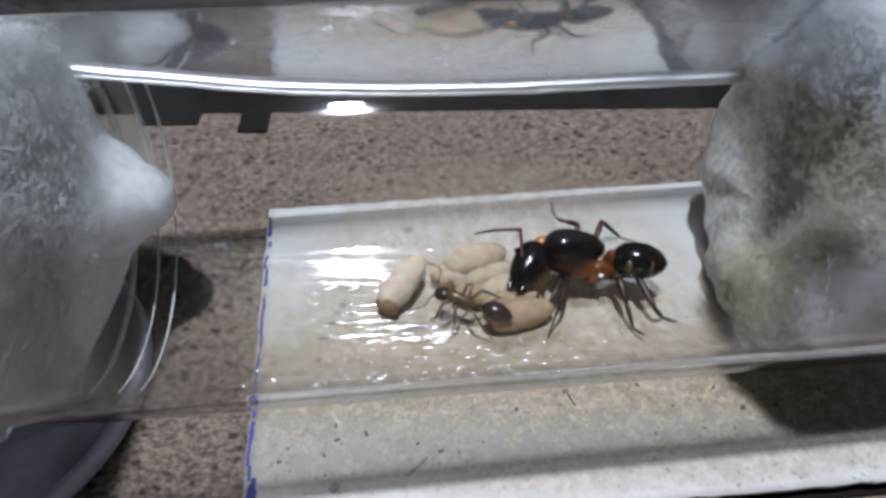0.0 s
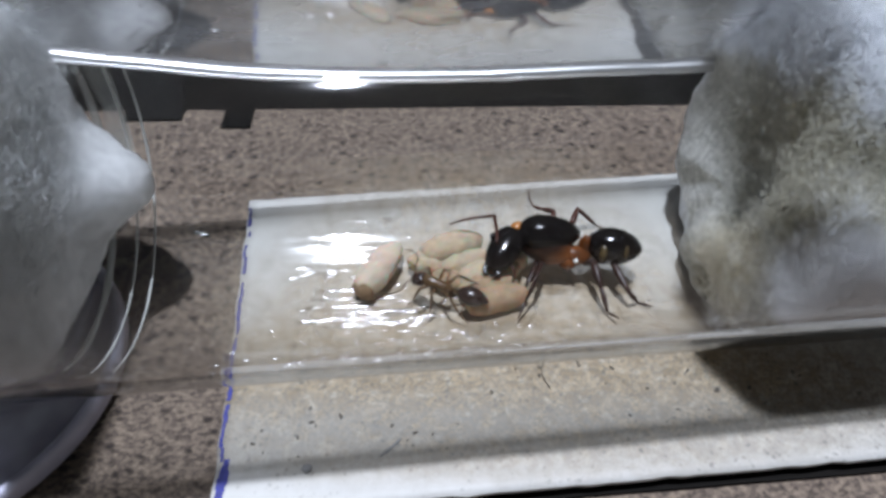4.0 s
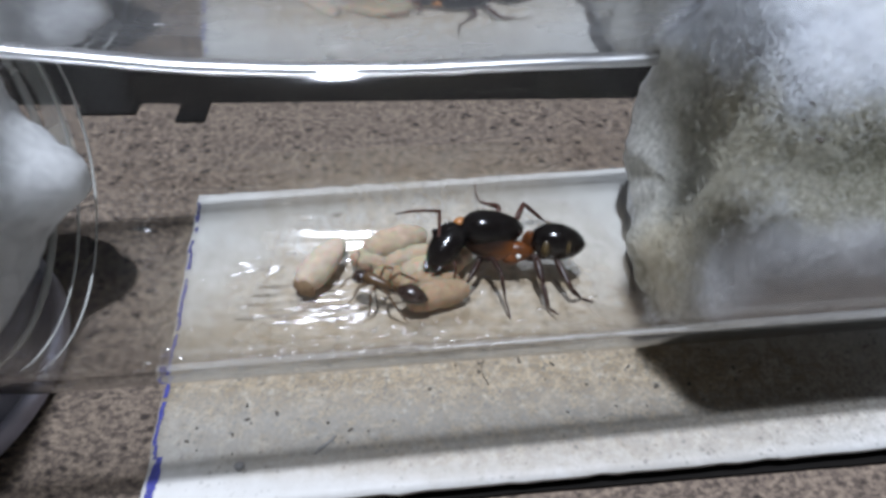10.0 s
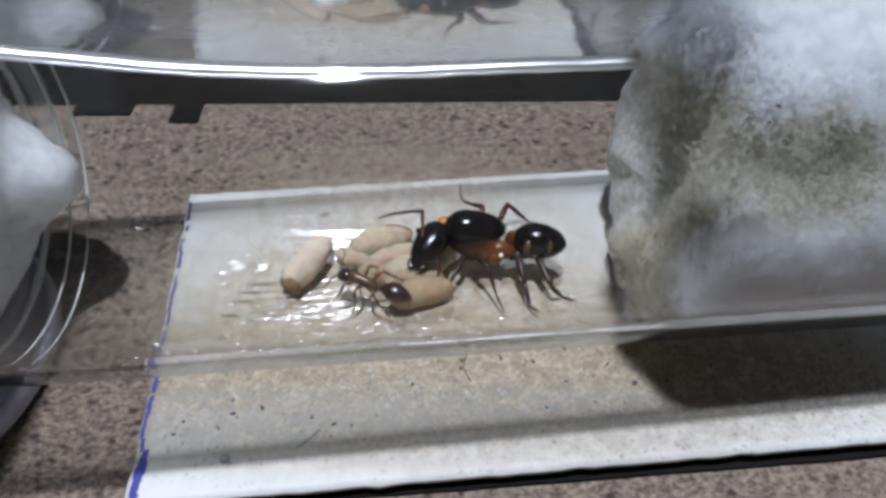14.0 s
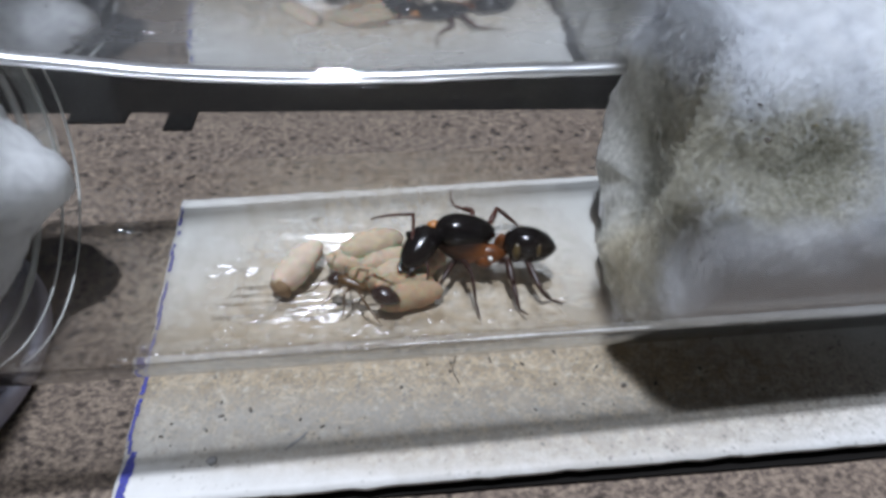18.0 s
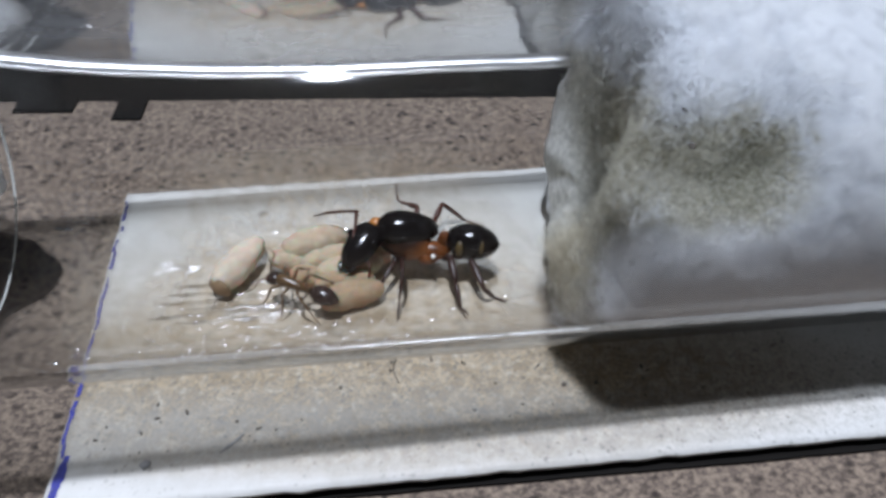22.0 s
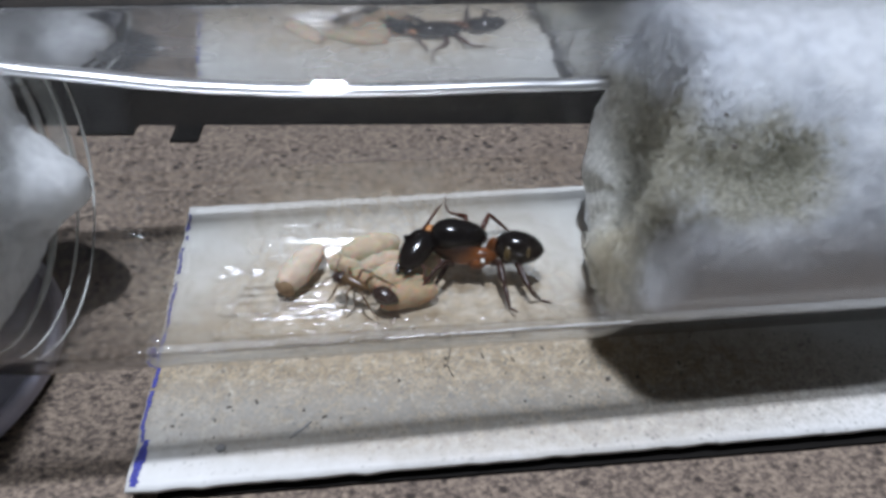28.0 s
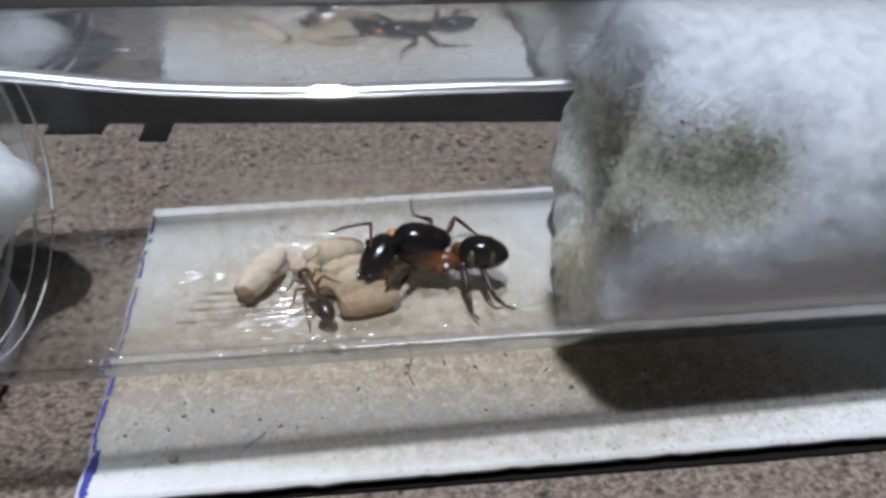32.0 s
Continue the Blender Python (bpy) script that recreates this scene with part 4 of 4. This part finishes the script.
def beyond():
    """What stands low behind the table: an added bench, black for the dark there, with a pale box, a brown box and a
    grey box for a dull cloth.
    """
    bench = thing("bench", "low bench added behind the table, black for the dark there", "bench")
    slab("top", (-400, 74, -44), (400, 420, -34), DEEP, 1.0, bench)
    for x in (-360, 360):
        for y in (90, 400):
            part("leg", loft([(x, y, -44), (x, y, -750)], 15, 10), DARKFLOOR, bench)
    for name, label, cat, lo, hi, mat in (
        ("pale_box", "white card box on the dark bench", "box", (-26, 128, -34), (15, 175, -13), PALE),
        ("brown_box", "brown wooden box on the dark bench", "box", (17, 126, -34), (36, 170, -13), WOOD),
        ("grey_box", "dull grey brown box standing in for a cloth", "box", (40, 128, -34), (150, 180, -11), DULL),
    ):
        t = thing(name, label, cat)
        slab("carton", lo, (hi[0], hi[1], hi[2] - 4), mat, 0.8, t)
        slab("lid", (lo[0] - 0.6, lo[1] - 0.6, hi[2] - 4), (hi[0] + 0.6, hi[1] + 0.6, hi[2]), mat, 0.8, t)


def back_notches():
    # flat black plates added for two dark notches in the board's back edge
    for x0, x1, y0, name in ((-27, -20.5, 63.2, "dark_notch"), (-16.0, -12.8, 61.8, "dark_notch")):
        tagged(slab(name, (x0, y0, -1.3), (x1, 65.6, -1.05), DEEP, 0.06), "thin black plate standing in for a dark notch at the table's back edge", "block", "dark blocks")


table()
card()
tube()
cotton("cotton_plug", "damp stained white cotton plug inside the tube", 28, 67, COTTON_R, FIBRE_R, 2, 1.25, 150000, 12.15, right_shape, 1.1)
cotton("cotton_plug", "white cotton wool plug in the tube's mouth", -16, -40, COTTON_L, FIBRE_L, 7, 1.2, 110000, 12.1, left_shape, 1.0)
lid()
brood()
QUEEN, QHEAD, STEPPING = queen()
FEELER, WHIP, LOW = queen_antenna(QUEEN)
SMALL = worker()
back_notches()
beyond()
specks()


def motions():
    rows = [(0, 8.0, 34.6, -23), (12, 8.15, 34.3, -24), (21.5, 8.15, 34.2, -24), (23.0, 8.25, 34.3, -25), (23.5, 8.4, 34.6, -27), (24.0, 8.0, 35.3, -19), (24.5, 7.8, 35.2, -19), (25.5, 7.8, 35.2, -16),
            (27.5, 7.6, 34.7, -17), (28.0, 8.3, 34.2, -28), (28.8, 8.3, 34.05, -33), (29.3, 8.3, 33.7, -42), (29.6, 8.2, 34.2, -53), (30.0, 8.2, 34.4, -60), (30.4, 8.0, 34.2, -64), (31.2, 7.7, 34.2, -61), (32.0, 7.6, 34.2, -61)]
    walk(SMALL, [(t, pose(x * MM, (y + 0.75) * MM, 4.15 * MM, 8, 0, a)) for t, x, y, a in rows])
    b = ANT_BASE * MM
    swing = [(0, 0), (3, 3), (8, -2), (14, 2), (20, -2), (25.5, -3), (27.4, -38), (28.0, -32), (28.4, -12), (29, -5), (29.6, 0), (30.4, 3), (32, 4)]
    walk(FEELER, [(t, pose(*b, 0, 0, a)) for t, a in swing])
    e = Vector((0.05, 2.9, 0.3)) * MM
    flick = [(0, 0), (4, 4), (9, -3), (14, 3), (20, 0), (25.5, 8), (27.4, -62), (28.0, -75), (28.4, -60), (28.8, -45), (29.6, -40), (30.0, -25), (30.4, 0), (32, 6)]
    step = [(0, -20), (1.0, -24), (5.5, -24), (6.5, -20), (8, -2), (10, 17), (13, 28), (16, 22), (18, 16), (20.5, 6), (23, -6), (25, -13), (27.5, -40), (29, -46), (32, -42)]
    walk(STEPPING, [(t, pose(*(LEG_BASE * MM), 0, 0, a)) for t, a in step])
    walk(WHIP, [(t, pose(*e, 0, 0, a)) for t, a in flick])


motions()
